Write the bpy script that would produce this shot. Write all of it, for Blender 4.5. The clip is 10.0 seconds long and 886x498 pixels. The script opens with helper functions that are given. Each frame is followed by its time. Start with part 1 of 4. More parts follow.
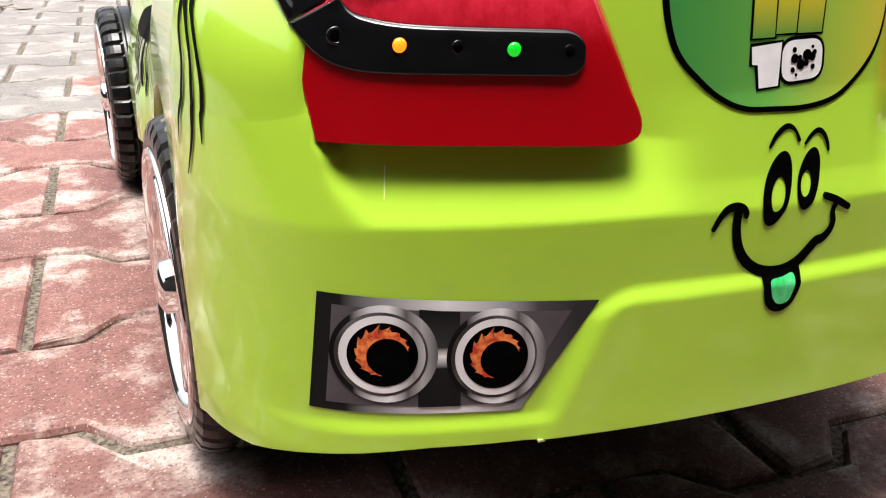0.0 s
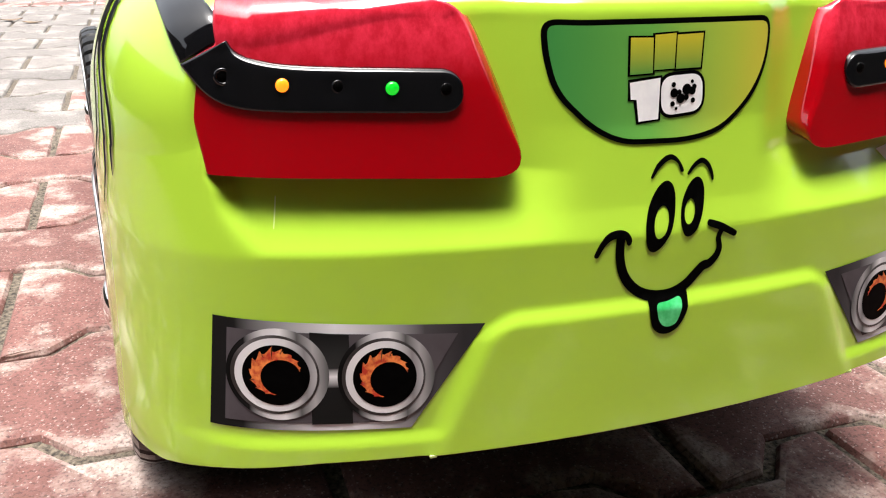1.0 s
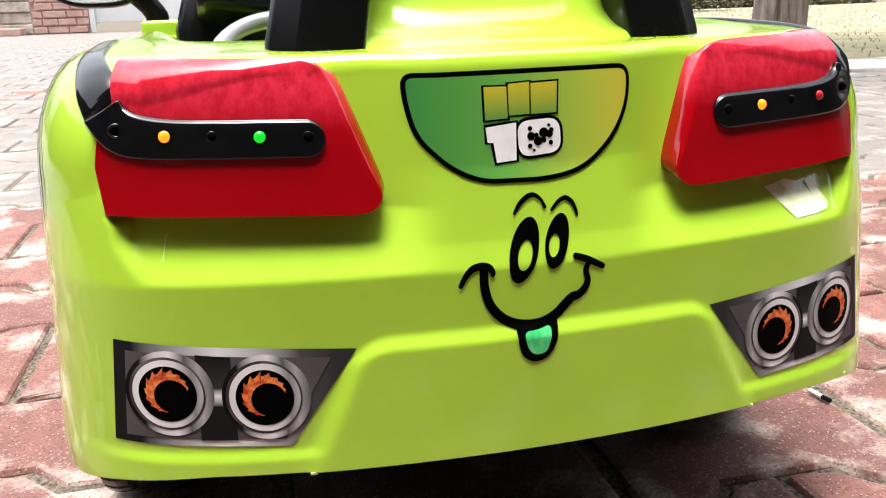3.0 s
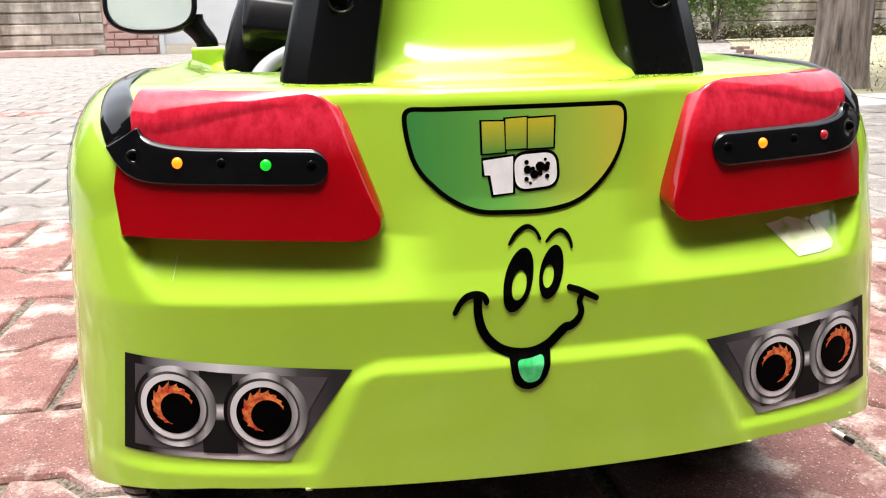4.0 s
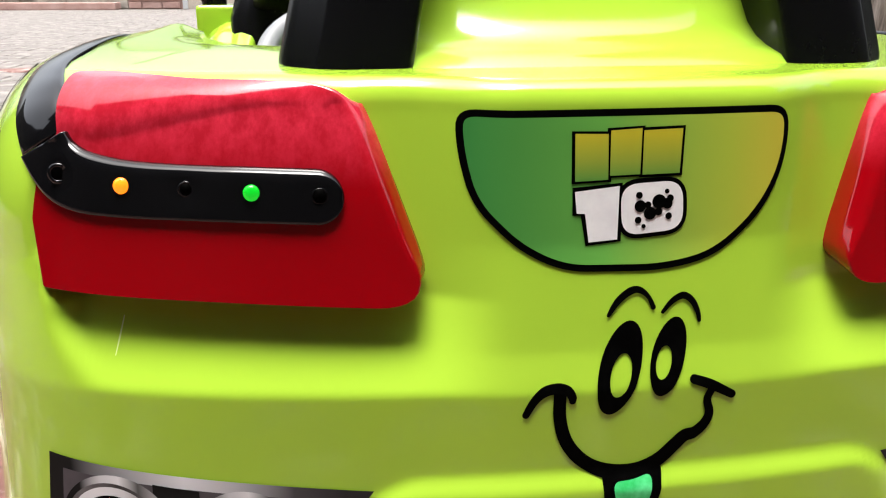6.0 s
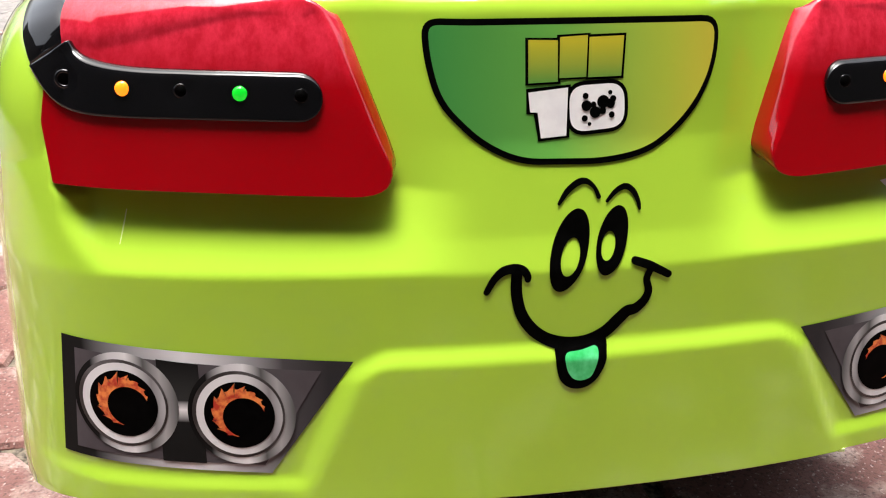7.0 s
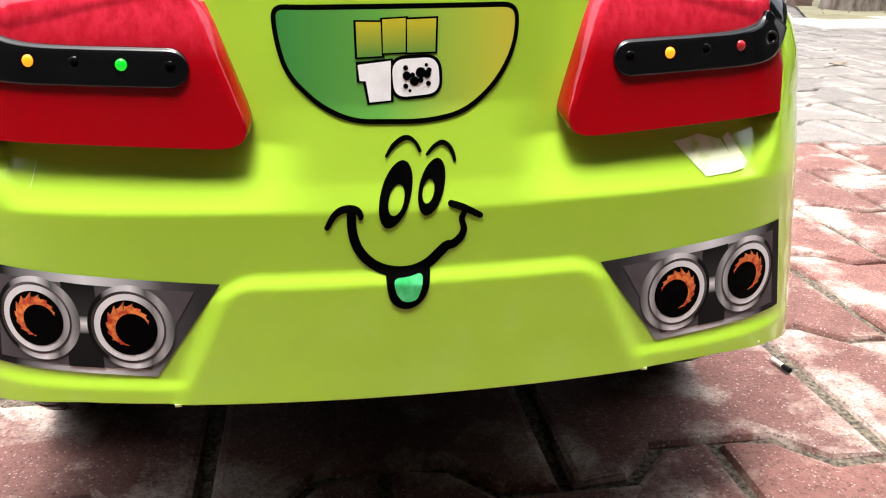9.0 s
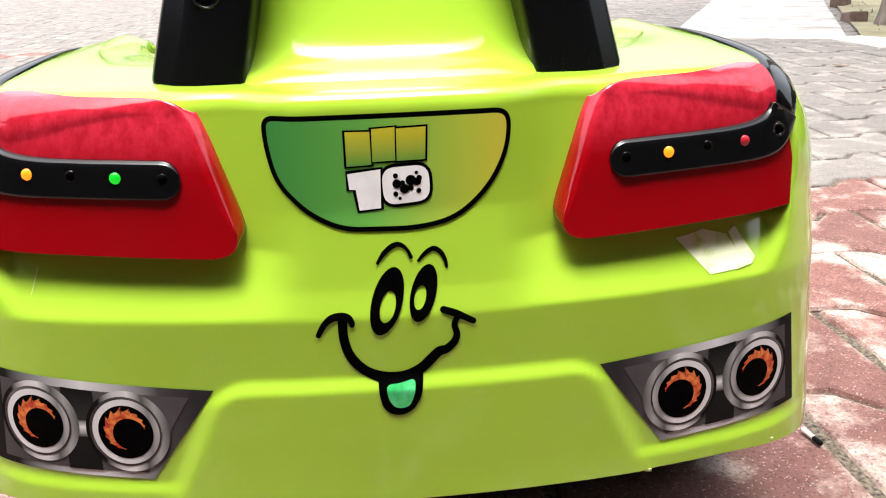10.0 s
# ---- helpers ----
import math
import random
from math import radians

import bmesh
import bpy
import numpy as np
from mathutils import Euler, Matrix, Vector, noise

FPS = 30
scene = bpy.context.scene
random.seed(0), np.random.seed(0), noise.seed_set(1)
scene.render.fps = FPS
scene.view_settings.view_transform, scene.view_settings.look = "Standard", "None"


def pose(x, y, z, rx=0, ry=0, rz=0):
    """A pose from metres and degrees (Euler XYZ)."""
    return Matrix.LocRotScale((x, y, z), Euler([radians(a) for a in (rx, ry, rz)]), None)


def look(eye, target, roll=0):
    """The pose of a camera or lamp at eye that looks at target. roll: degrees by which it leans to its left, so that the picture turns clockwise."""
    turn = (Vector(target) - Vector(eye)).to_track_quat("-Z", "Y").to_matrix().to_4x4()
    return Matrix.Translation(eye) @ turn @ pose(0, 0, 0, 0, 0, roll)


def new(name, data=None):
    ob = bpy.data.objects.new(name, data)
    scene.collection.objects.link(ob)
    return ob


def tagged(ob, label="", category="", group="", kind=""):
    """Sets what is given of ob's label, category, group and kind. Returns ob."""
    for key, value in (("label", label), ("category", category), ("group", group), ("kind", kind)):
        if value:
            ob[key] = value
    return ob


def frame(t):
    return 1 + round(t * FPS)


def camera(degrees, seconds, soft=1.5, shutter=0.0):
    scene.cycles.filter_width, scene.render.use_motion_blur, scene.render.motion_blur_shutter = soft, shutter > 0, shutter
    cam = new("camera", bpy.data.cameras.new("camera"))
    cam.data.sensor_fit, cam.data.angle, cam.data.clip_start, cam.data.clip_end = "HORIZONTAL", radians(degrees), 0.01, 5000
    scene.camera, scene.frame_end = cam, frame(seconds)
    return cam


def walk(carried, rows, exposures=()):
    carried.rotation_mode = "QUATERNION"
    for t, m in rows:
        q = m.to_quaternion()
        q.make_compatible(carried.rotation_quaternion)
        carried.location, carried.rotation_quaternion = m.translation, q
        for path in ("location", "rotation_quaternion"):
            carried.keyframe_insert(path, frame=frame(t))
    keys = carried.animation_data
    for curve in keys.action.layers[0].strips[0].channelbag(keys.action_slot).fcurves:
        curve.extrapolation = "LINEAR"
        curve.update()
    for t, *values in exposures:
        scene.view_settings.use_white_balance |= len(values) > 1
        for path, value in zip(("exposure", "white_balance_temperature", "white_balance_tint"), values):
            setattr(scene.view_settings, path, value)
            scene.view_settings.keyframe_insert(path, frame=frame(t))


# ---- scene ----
cam = camera(56.40, 10.0, soft=1.1)
PATH = [
    (0, (-0.3194, -0.3349, 0.3942), (0.0202, 0.5256, 0.0145), 1.47),
    (0.5, (-0.2946, -0.3551, 0.4064), (0.0362, 0.5116, 0.0330), 1.39),
    (1, (-0.2656, -0.3729, 0.4129), (0.0555, 0.4979, 0.0406), 1.06),
    (1.5, (-0.2361, -0.4025, 0.4141), (0.0529, 0.4809, 0.0453), 0.34),
    (2, (-0.2021, -0.4218, 0.4116), (0.0546, 0.4731, 0.0465), -0.55),
    (2.5, (-0.1798, -0.4478, 0.4083), (0.0578, 0.4651, 0.0764), -1.30),
    (3, (-0.1626, -0.4521, 0.4074), (0.0597, 0.4778, 0.1146), -1.67),
    (3.2, (-0.1527, -0.4575, 0.4050), (0.0546, 0.4807, 0.1277), -1.49),
    (4.3, (-0.1255, -0.4750, 0.4171), (0.0293, 0.4773, 0.1541), -1.13),
    (4.5, (-0.1210, -0.4687, 0.4182), (0.0326, 0.4840, 0.1558), -1.21),
    (5, (-0.1243, -0.3870, 0.4227), (0.0194, 0.5657, 0.1553), -1.49),
    (5.2, (-0.1263, -0.3547, 0.4256), (0.0140, 0.5976, 0.1548), -1.21),
    (6.3, (-0.1217, -0.3082, 0.4071), (0.0172, 0.6255, 0.0769), 0.60),
    (6.5, (-0.1168, -0.3210, 0.4034), (0.0305, 0.6068, 0.0606), 0.56),
    (7, (-0.1268, -0.3594, 0.3962), (0.0290, 0.5665, 0.0522), -0.03),
    (7.5, (-0.1337, -0.4024, 0.4211), (0.0074, 0.5127, 0.0433), -0.79),
    (8, (-0.1105, -0.4374, 0.3946), (0.0367, 0.4877, 0.0445), -0.80),
    (8.5, (-0.0641, -0.4497, 0.3937), (0.0813, 0.4758, 0.0442), -0.76),
    (9, (-0.0518, -0.4617, 0.4016), (0.0894, 0.4623, 0.0461), -0.05),
    (9.5, (-0.0381, -0.4631, 0.4447), (0.0779, 0.4670, 0.0962), -0.66),
    (10, (-0.0151, -0.4434, 0.4476), (0.0648, 0.4943, 0.1094), -1.59),
]
EXPOSURE = 1.68
walk(cam, [(t, look(eye, target, roll)) for t, eye, target, roll in PATH], exposures=[(t, EXPOSURE + e) for t, e in ((0.0, -0.08), (1.5, 0.03), (3.0, 0.05), (5.0, 0.0), (6.4, -0.24), (7.0, -0.03), (7.8, 0.12), (9.0, 0.14), (9.6, 0.02), (10.0, -0.03))])

# ---- world and light ----
world = bpy.data.worlds.new("sky")
scene.world = world
world.use_nodes = True
wn = world.node_tree
sky = wn.nodes.new("ShaderNodeTexSky")
sky.sky_type = "NISHITA"
sky.sun_disc = False
sky.sun_elevation, sky.sun_rotation = radians(83), radians(218)
sky.air_density, sky.dust_density, sky.ozone_density = 1.0, 8.0, 1.0
mute = wn.nodes.new("ShaderNodeHueSaturation")
mute.inputs["Saturation"].default_value = 0.35
wn.links.new(sky.outputs[0], mute.inputs["Color"])
wn.links.new(mute.outputs[0], wn.nodes["Background"].inputs[0])
wn.nodes["Background"].inputs[1].default_value = 0.15

sun = new("sun", bpy.data.lights.new("sun", "SUN"))
sun.data.energy, sun.data.angle, sun.data.color = 1.25, radians(26), (1.0, 0.97, 0.93)
sun.matrix_world = look((-0.35, -0.45, 5.0), (0, 0, 0))


# ---- materials ----
def material(name, color, rough=0.5, metal=0.0, coat=0.0, spec=0.5):
    m = bpy.data.materials.new(name)
    m.use_nodes = True
    b = m.node_tree.nodes["Principled BSDF"]
    b.inputs["Base Color"].default_value = (*color, 1)
    b.inputs["Roughness"].default_value = rough
    b.inputs["Metallic"].default_value = metal
    b.inputs["Coat Weight"].default_value = coat
    b.inputs["Coat Roughness"].default_value = 0.05
    b.inputs["Specular IOR Level"].default_value = spec
    return m


def node(m, kind, **inputs):
    n = m.node_tree.nodes.new(kind)
    for key, value in inputs.items():
        n.inputs[key.replace("_", " ")].default_value = value
    return n


def link(m, a, b):
    m.node_tree.links.new(a, b)


def bsdf(m):
    return m.node_tree.nodes["Principled BSDF"]


def ramp(m, source, stops):
    r = m.node_tree.nodes.new("ShaderNodeValToRGB")
    els = r.color_ramp.elements
    for n, (at, color) in enumerate(stops):
        e = els[n] if n < 2 else els.new(at)
        e.position, e.color = at, (*color, 1)
    link(m, source, r.inputs[0])
    return r.outputs[0]


def place(m):
    return m.node_tree.nodes.new("ShaderNodeNewGeometry").outputs["Position"]


def grain(m, scale, detail=6.0, rough=0.55, source=None):
    n = node(m, "ShaderNodeTexNoise", Scale=scale, Detail=detail, Roughness=rough)
    link(m, source or place(m), n.inputs["Vector"])
    return n.outputs["Fac"]


def bump(m, height, strength=0.3, distance=0.002):
    n = node(m, "ShaderNodeBump", Strength=strength, Distance=distance)
    link(m, height, n.inputs["Height"])
    link(m, n.outputs[0], bsdf(m).inputs["Normal"])


def mottled(name, a, b, scale, rough=0.6, spread=(0.35, 0.65), bumps=0.0, bump_scale=None, metal=0.0, coat=0.0, distance=0.002, spec=0.5):
    m = material(name, a, rough, metal, coat, spec)
    link(m, ramp(m, grain(m, scale), [(spread[0], a), (spread[1], b)]), bsdf(m).inputs["Base Color"])
    if bumps:
        bump(m, grain(m, bump_scale or scale * 6), bumps, distance)
    return m


def plastic(name, color, rough, wear=0.06, coat=0.0, wave=0.0, spec=0.5):
    """Moulded plastic: slightly uneven gloss, faint scuffs and a barely wavy skin."""
    m = material(name, color, rough, coat=coat, spec=spec)
    fine, wide = grain(m, 260, 4), grain(m, 22, 3)
    mixer = node(m, "ShaderNodeMath")
    mixer.operation = "MULTIPLY"
    link(m, fine, mixer.inputs[0])
    link(m, wide, mixer.inputs[1])
    spread = node(m, "ShaderNodeMapRange", To_Min=rough - wear, To_Max=rough + 2 * wear)
    link(m, mixer.outputs[0], spread.inputs[0])
    link(m, spread.outputs[0], bsdf(m).inputs["Roughness"])
    dark = tuple(c * 0.93 for c in color)
    link(m, ramp(m, grain(m, 9, 3), [(0.3, dark), (0.7, color)]), bsdf(m).inputs["Base Color"])
    if wave:
        bump(m, grain(m, 14, 2), wave, 0.002)
    return m


GREEN = plastic("green_plastic", (0.368, 0.60, 0.042), 0.16, coat=0.6, wave=0.03)
RED = plastic("red_lens", (0.265, 0.0003, 0.0032), 0.13, coat=0.7, wave=0.10, spec=0.3)
# fine upright scuffs; the upper half's sky brightness is painted in as paler red
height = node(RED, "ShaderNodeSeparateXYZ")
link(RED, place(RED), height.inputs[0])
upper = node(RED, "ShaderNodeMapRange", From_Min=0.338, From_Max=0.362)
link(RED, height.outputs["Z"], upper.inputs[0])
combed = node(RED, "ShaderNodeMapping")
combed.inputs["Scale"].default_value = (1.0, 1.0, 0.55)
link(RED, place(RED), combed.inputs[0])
scuff_glow = node(RED, "ShaderNodeMath")
scuff_glow.operation = "MULTIPLY"
link(RED, ramp(RED, grain(RED, 150, 9, 0.75, combed.outputs[0]), [(0.40, (0.30, 0.30, 0.30)), (0.72, (0.85, 0.85, 0.85))]), scuff_glow.inputs[0])
link(RED, upper.outputs[0], scuff_glow.inputs[1])
scuff_glow_mix = node(RED, "ShaderNodeMix")
scuff_glow_mix.data_type = "RGBA"
link(RED, scuff_glow.outputs[0], scuff_glow_mix.inputs[0])
link(RED, bsdf(RED).inputs["Base Color"].links[0].from_socket, scuff_glow_mix.inputs[6])
scuff_glow_mix.inputs[7].default_value = (0.74, 0.036, 0.076, 1)
link(RED, scuff_glow_mix.outputs[2], bsdf(RED).inputs["Base Color"])
GLOSS_BLACK = plastic("gloss_black_plastic", (0.004, 0.004, 0.005), 0.08, 0.03, coat=0.25, wave=0.6, spec=0.40)
SATIN_BLACK = plastic("satin_black_plastic", (0.004, 0.004, 0.005), 0.26, 0.05, wave=0.12, spec=0.18)
GREY_PLASTIC = plastic("grey_plastic", (0.22, 0.225, 0.24), 0.25)
CHROME = mottled("chrome", (0.75, 0.73, 0.73), (0.88, 0.87, 0.87), 60, 0.08, metal=1.0)
RUBBER = mottled("rubber", (0.003, 0.003, 0.003), (0.006, 0.006, 0.006), 90, 0.28, bumps=0.1, spec=0.35)
SCREW = mottled("screw_steel", (0.25, 0.25, 0.26), (0.45, 0.45, 0.46), 300, 0.3, metal=1.0)
# pale base colour paints the sky's reflection into the mirror pane
MIRROR = mottled("pale_painted_mirror", (0.55, 0.62, 0.61), (0.66, 0.72, 0.71), 9, 0.10, metal=0.35)
CHASSIS = mottled("chassis_black", (0.003, 0.003, 0.003), (0.006, 0.006, 0.006), 40, 0.7, spec=0.08)
INK = mottled("black_print", (0.0006, 0.0006, 0.0006), (0.0015, 0.0015, 0.0015), 200, 0.5, spec=0.015)
WHITE_INK = mottled("white_print", (0.78, 0.78, 0.80), (0.86, 0.86, 0.87), 120, 0.35)
TONGUE = mottled("mint_print", (0.02, 0.42, 0.10), (0.10, 0.62, 0.24), 160, 0.4)
PLATE = mottled("dark_grey_print", (0.070, 0.060, 0.067), (0.09, 0.080, 0.087), 40, 0.45, spec=0.04)
FLAME = mottled("flame_print", (0.44, 0.035, 0.018), (0.76, 0.23, 0.06), 260, 0.45, (0.38, 0.6), spec=0.2)


def printed(name, axis, stops, lo, hi, rough=0.35):
    """Print whose colour runs along one axis of the place, from lo to hi metres."""
    m = material(name, stops[0][1], rough + 0.1, spec=0.04)
    split = node(m, "ShaderNodeSeparateXYZ")
    link(m, place(m), split.inputs[0])
    span = node(m, "ShaderNodeMapRange", From_Min=lo, From_Max=hi)
    link(m, split.outputs[axis], span.inputs[0])
    link(m, ramp(m, span.outputs[0], stops), bsdf(m).inputs["Base Color"])
    return m


BADGE = printed("badge_print", "X", [(0.0, (0.035, 0.20, 0.045)), (0.42, (0.12, 0.36, 0.06)), (0.8, (0.38, 0.48, 0.05)), (1.0, (0.55, 0.47, 0.05))], -0.074, 0.063)
LOGO = printed("logo_print", "Z", [(0.0, (0.04, 0.24, 0.05)), (1.0, (0.48, 0.44, 0.03))], 0.337, 0.357)


def led(name, color, strength):
    m = material(name, color, 0.2)
    bsdf(m).inputs["Emission Color"].default_value = (*color, 1)
    bsdf(m).inputs["Emission Strength"].default_value = strength
    return m


LED_AMBER = led("led_amber", (1.0, 0.20, 0.008), 0.62)
LED_GREEN = led("led_green", (0.002, 0.26, 0.010), 0.78)
LED_RED = material("led_red_unlit", (0.5, 0.02, 0.03), 0.1)


# ---- mesh helpers ----
def part(name, bm, mat, parent=None, label="", smooth=True):
    me = bpy.data.meshes.new(name)
    bmesh.ops.recalc_face_normals(bm, faces=bm.faces)
    for f in bm.faces:
        f.smooth = smooth
    bm.to_mesh(me)
    bm.free()
    me.materials.append(mat)
    ob = new(name, me)
    ob.parent = parent
    return tagged(ob, label)


def sheet(rows, bm=None, closed=False):
    """A grid of faces over rows of points; closed: each row runs round."""
    bm = bm or bmesh.new()
    vs = [[bm.verts.new(p) for p in row] for row in rows]
    for a, b in zip(vs, vs[1:]):
        n = len(a)
        for i in range(n if closed else n - 1):
            j = (i + 1) % n
            try:
                bm.faces.new((a[i], a[j], b[j], b[i]))
            except ValueError:
                pass
    return bm, vs


def box(bm, lo, hi, bevel=0.0, m=None):
    made = bmesh.ops.create_cube(bm, size=1.0)["verts"]
    for v in made:
        v.co = Vector([lo[i] + (v.co[i] + 0.5) * (hi[i] - lo[i]) for i in range(3)])
    if bevel:
        edges = {e for v in made for e in v.link_edges}
        made = bmesh.ops.bevel(bm, geom=list(edges), offset=bevel, segments=2, affect="EDGES", profile=0.7)["verts"]
    if m:
        bmesh.ops.transform(bm, matrix=m, verts=made)
    return bm


def smooth(a, b, x):
    u = min(1.0, max(0.0, (x - a) / (b - a)))
    return u * u * (3 - 2 * u)


def curve(x, xs, ys):
    return float(np.interp(x, xs, ys))


def rounded(x, table, r):
    """A polyline looked up with its corners rounded over r."""
    xs, ys = zip(*table)
    return sum(w * curve(x + d * r, xs, ys) for d, w in ((-1, 0.12), (-0.5, 0.23), (0, 0.3), (0.5, 0.23), (1, 0.12)))


# ---- the car's rear, as a surface y(x, z) ----
DEPTH = 0.163
OUTER = [(0.10, -0.034), (0.142, -0.033), (0.164, -0.0307), (0.22, -0.0255), (0.257, -0.0225), (0.297, -0.0138), (0.34, -0.0030), (0.40, 0.015)]
MIDDLE = [(0.10, -0.034), (0.142, -0.033), (0.164, -0.0307), (0.22, -0.0255), (0.257, -0.0225), (0.272, -0.0170), (0.314, -0.0065), (0.36, 0.0), (0.40, 0.006)]
UNDER = [(0.10, -0.034), (0.142, -0.033), (0.164, -0.0307), (0.22, -0.0255), (0.2585, -0.0225), (0.292, 0.0020), (0.34, 0.0110), (0.40, 0.022)]


def half_width(z):
    return 0.302 - 0.007 * min(1.6, max(0.0, (z - 0.14) / 0.16))


def bow(x, z):
    """How far the rear curves forward from its middle, rounder towards the corners."""
    u = min(abs(x) / half_width(z), 0.99999)
    return (0.083 + 0.080 * u ** 10) * (1 - math.sqrt(1 - u * u))


def raised(x, z):
    """How far the middle panel and the lower lip stand out."""
    a = abs(x)
    side = 0.107 + (0.219 - z) * 0.47 - 0.010 * smooth(0.207, 0.223, z)
    panel = (1 - smooth(side - 0.004, side + 0.007, a)) * (1 - smooth(0.2145, 0.2240, z))
    lip = (1 - smooth(0.1535, 0.1615, z)) * (1 - smooth(0.225, 0.285, a))
    return max(0.0040 * panel, 0.0040 - (0.0040 - 0.0040 * panel) * (1 - 0.6 * lip))


def lean(x, z):
    a = abs(x)
    outer = rounded(z, OUTER, 0.0022)
    inner = rounded(z, MIDDLE, 0.0011)
    under = rounded(z, UNDER, 0.0011)
    w = smooth(0.050, 0.094, a)
    inside = inner * (1 - w) + under * w
    edge = 0.2402 - 0.010 * (1 - smooth(0.257, 0.285, z)) + 0.0095 * smooth(0.297, 0.347, z)
    k = 1 - smooth(edge - 0.015 + 0.011 * smooth(0.288, 0.297, z), edge, a)
    return outer * (1 - k) + inside * k


def rear(x, z):
    return bow(x, z) + lean(x, z) - raised(x, z)


# ---- the car's outline ----
ARCHES = ((0.262, 0.118, 0.158), (0.97, 0.118, 0.165))
NOSE = 1.16


def bottom(x, y):
    base = curve(y, [-0.05, -0.008, 0.013, 0.042, 0.09, 0.105, 0.40, 0.44, 0.50, 0.78, 0.86, 1.2, 1.3], [0.1465, 0.1462, 0.141, 0.132, 0.126, 0.121, 0.12, 0.195, 0.186, 0.186, 0.14, 0.13, 0.14])
    for cy, cz, r in ARCHES:
        if abs(y - cy) < r:
            base = max(base, cz + math.sqrt(r * r - (y - cy) ** 2))
    return base


def top(y):
    return curve(y, [-0.05, 0.0, 0.30, 0.34, 0.38, 0.44, 0.78, 0.84, 0.88, 1.0, 1.3], [0.378, 0.378, 0.381, 0.376, 0.355, 0.325, 0.325, 0.355, 0.365, 0.35, 0.31])


def outline():
    """Round the body once from above: (kind, angle or y, side)."""
    run = [("rear", a) for a in np.linspace(-math.pi / 2, math.pi / 2, 231)]
    ys = sorted({*np.linspace(0.03, NOSE, 70).round(4), *[round(cy + r * math.sin(a), 4) for cy, cz, r in ARCHES for a in np.linspace(-math.pi / 2, math.pi / 2, 41)]})
    ys = [y for y in ys if y > 0.139]
    run += [("right", y) for y in ys]
    run += [("nose", a) for a in np.linspace(math.pi / 2, -math.pi / 2, 41)[1:-1]]
    run += [("left", y) for y in ys[::-1]]
    return run


def flank(y, z):
    """Half the body's width at y."""
    x = half_width(z)
    if y < DEPTH + lean(x, z):
        lo, hi = 0.15, x
        for _ in range(24):
            mid = (lo + hi) / 2
            lo, hi = (mid, hi) if bow(mid, z) + lean(mid, z) < y else (lo, mid)
        x = lo
    return x + 0.011 * smooth(0.40, 0.46, y) * (1 - smooth(0.72, 0.84, y)) * (1 - smooth(0.225, 0.270, z))


def skin(kind, q, z):
    if kind == "rear":
        x = half_width(z) * math.sin(q)
        return x, rear(x, z)
    if kind == "nose":
        x = flank(NOSE, z) * math.sin(q)
        return x, NOSE + 0.13 * math.cos(q) * (1 - 0.3 * smooth(0.2, 0.36, z))
    y0 = DEPTH + lean(half_width(z), z)
    y = y0 + (q - 0.135) * (NOSE - y0) / (NOSE - 0.135)
    x = flank(y, z)
    return (x if kind == "right" else -x), y


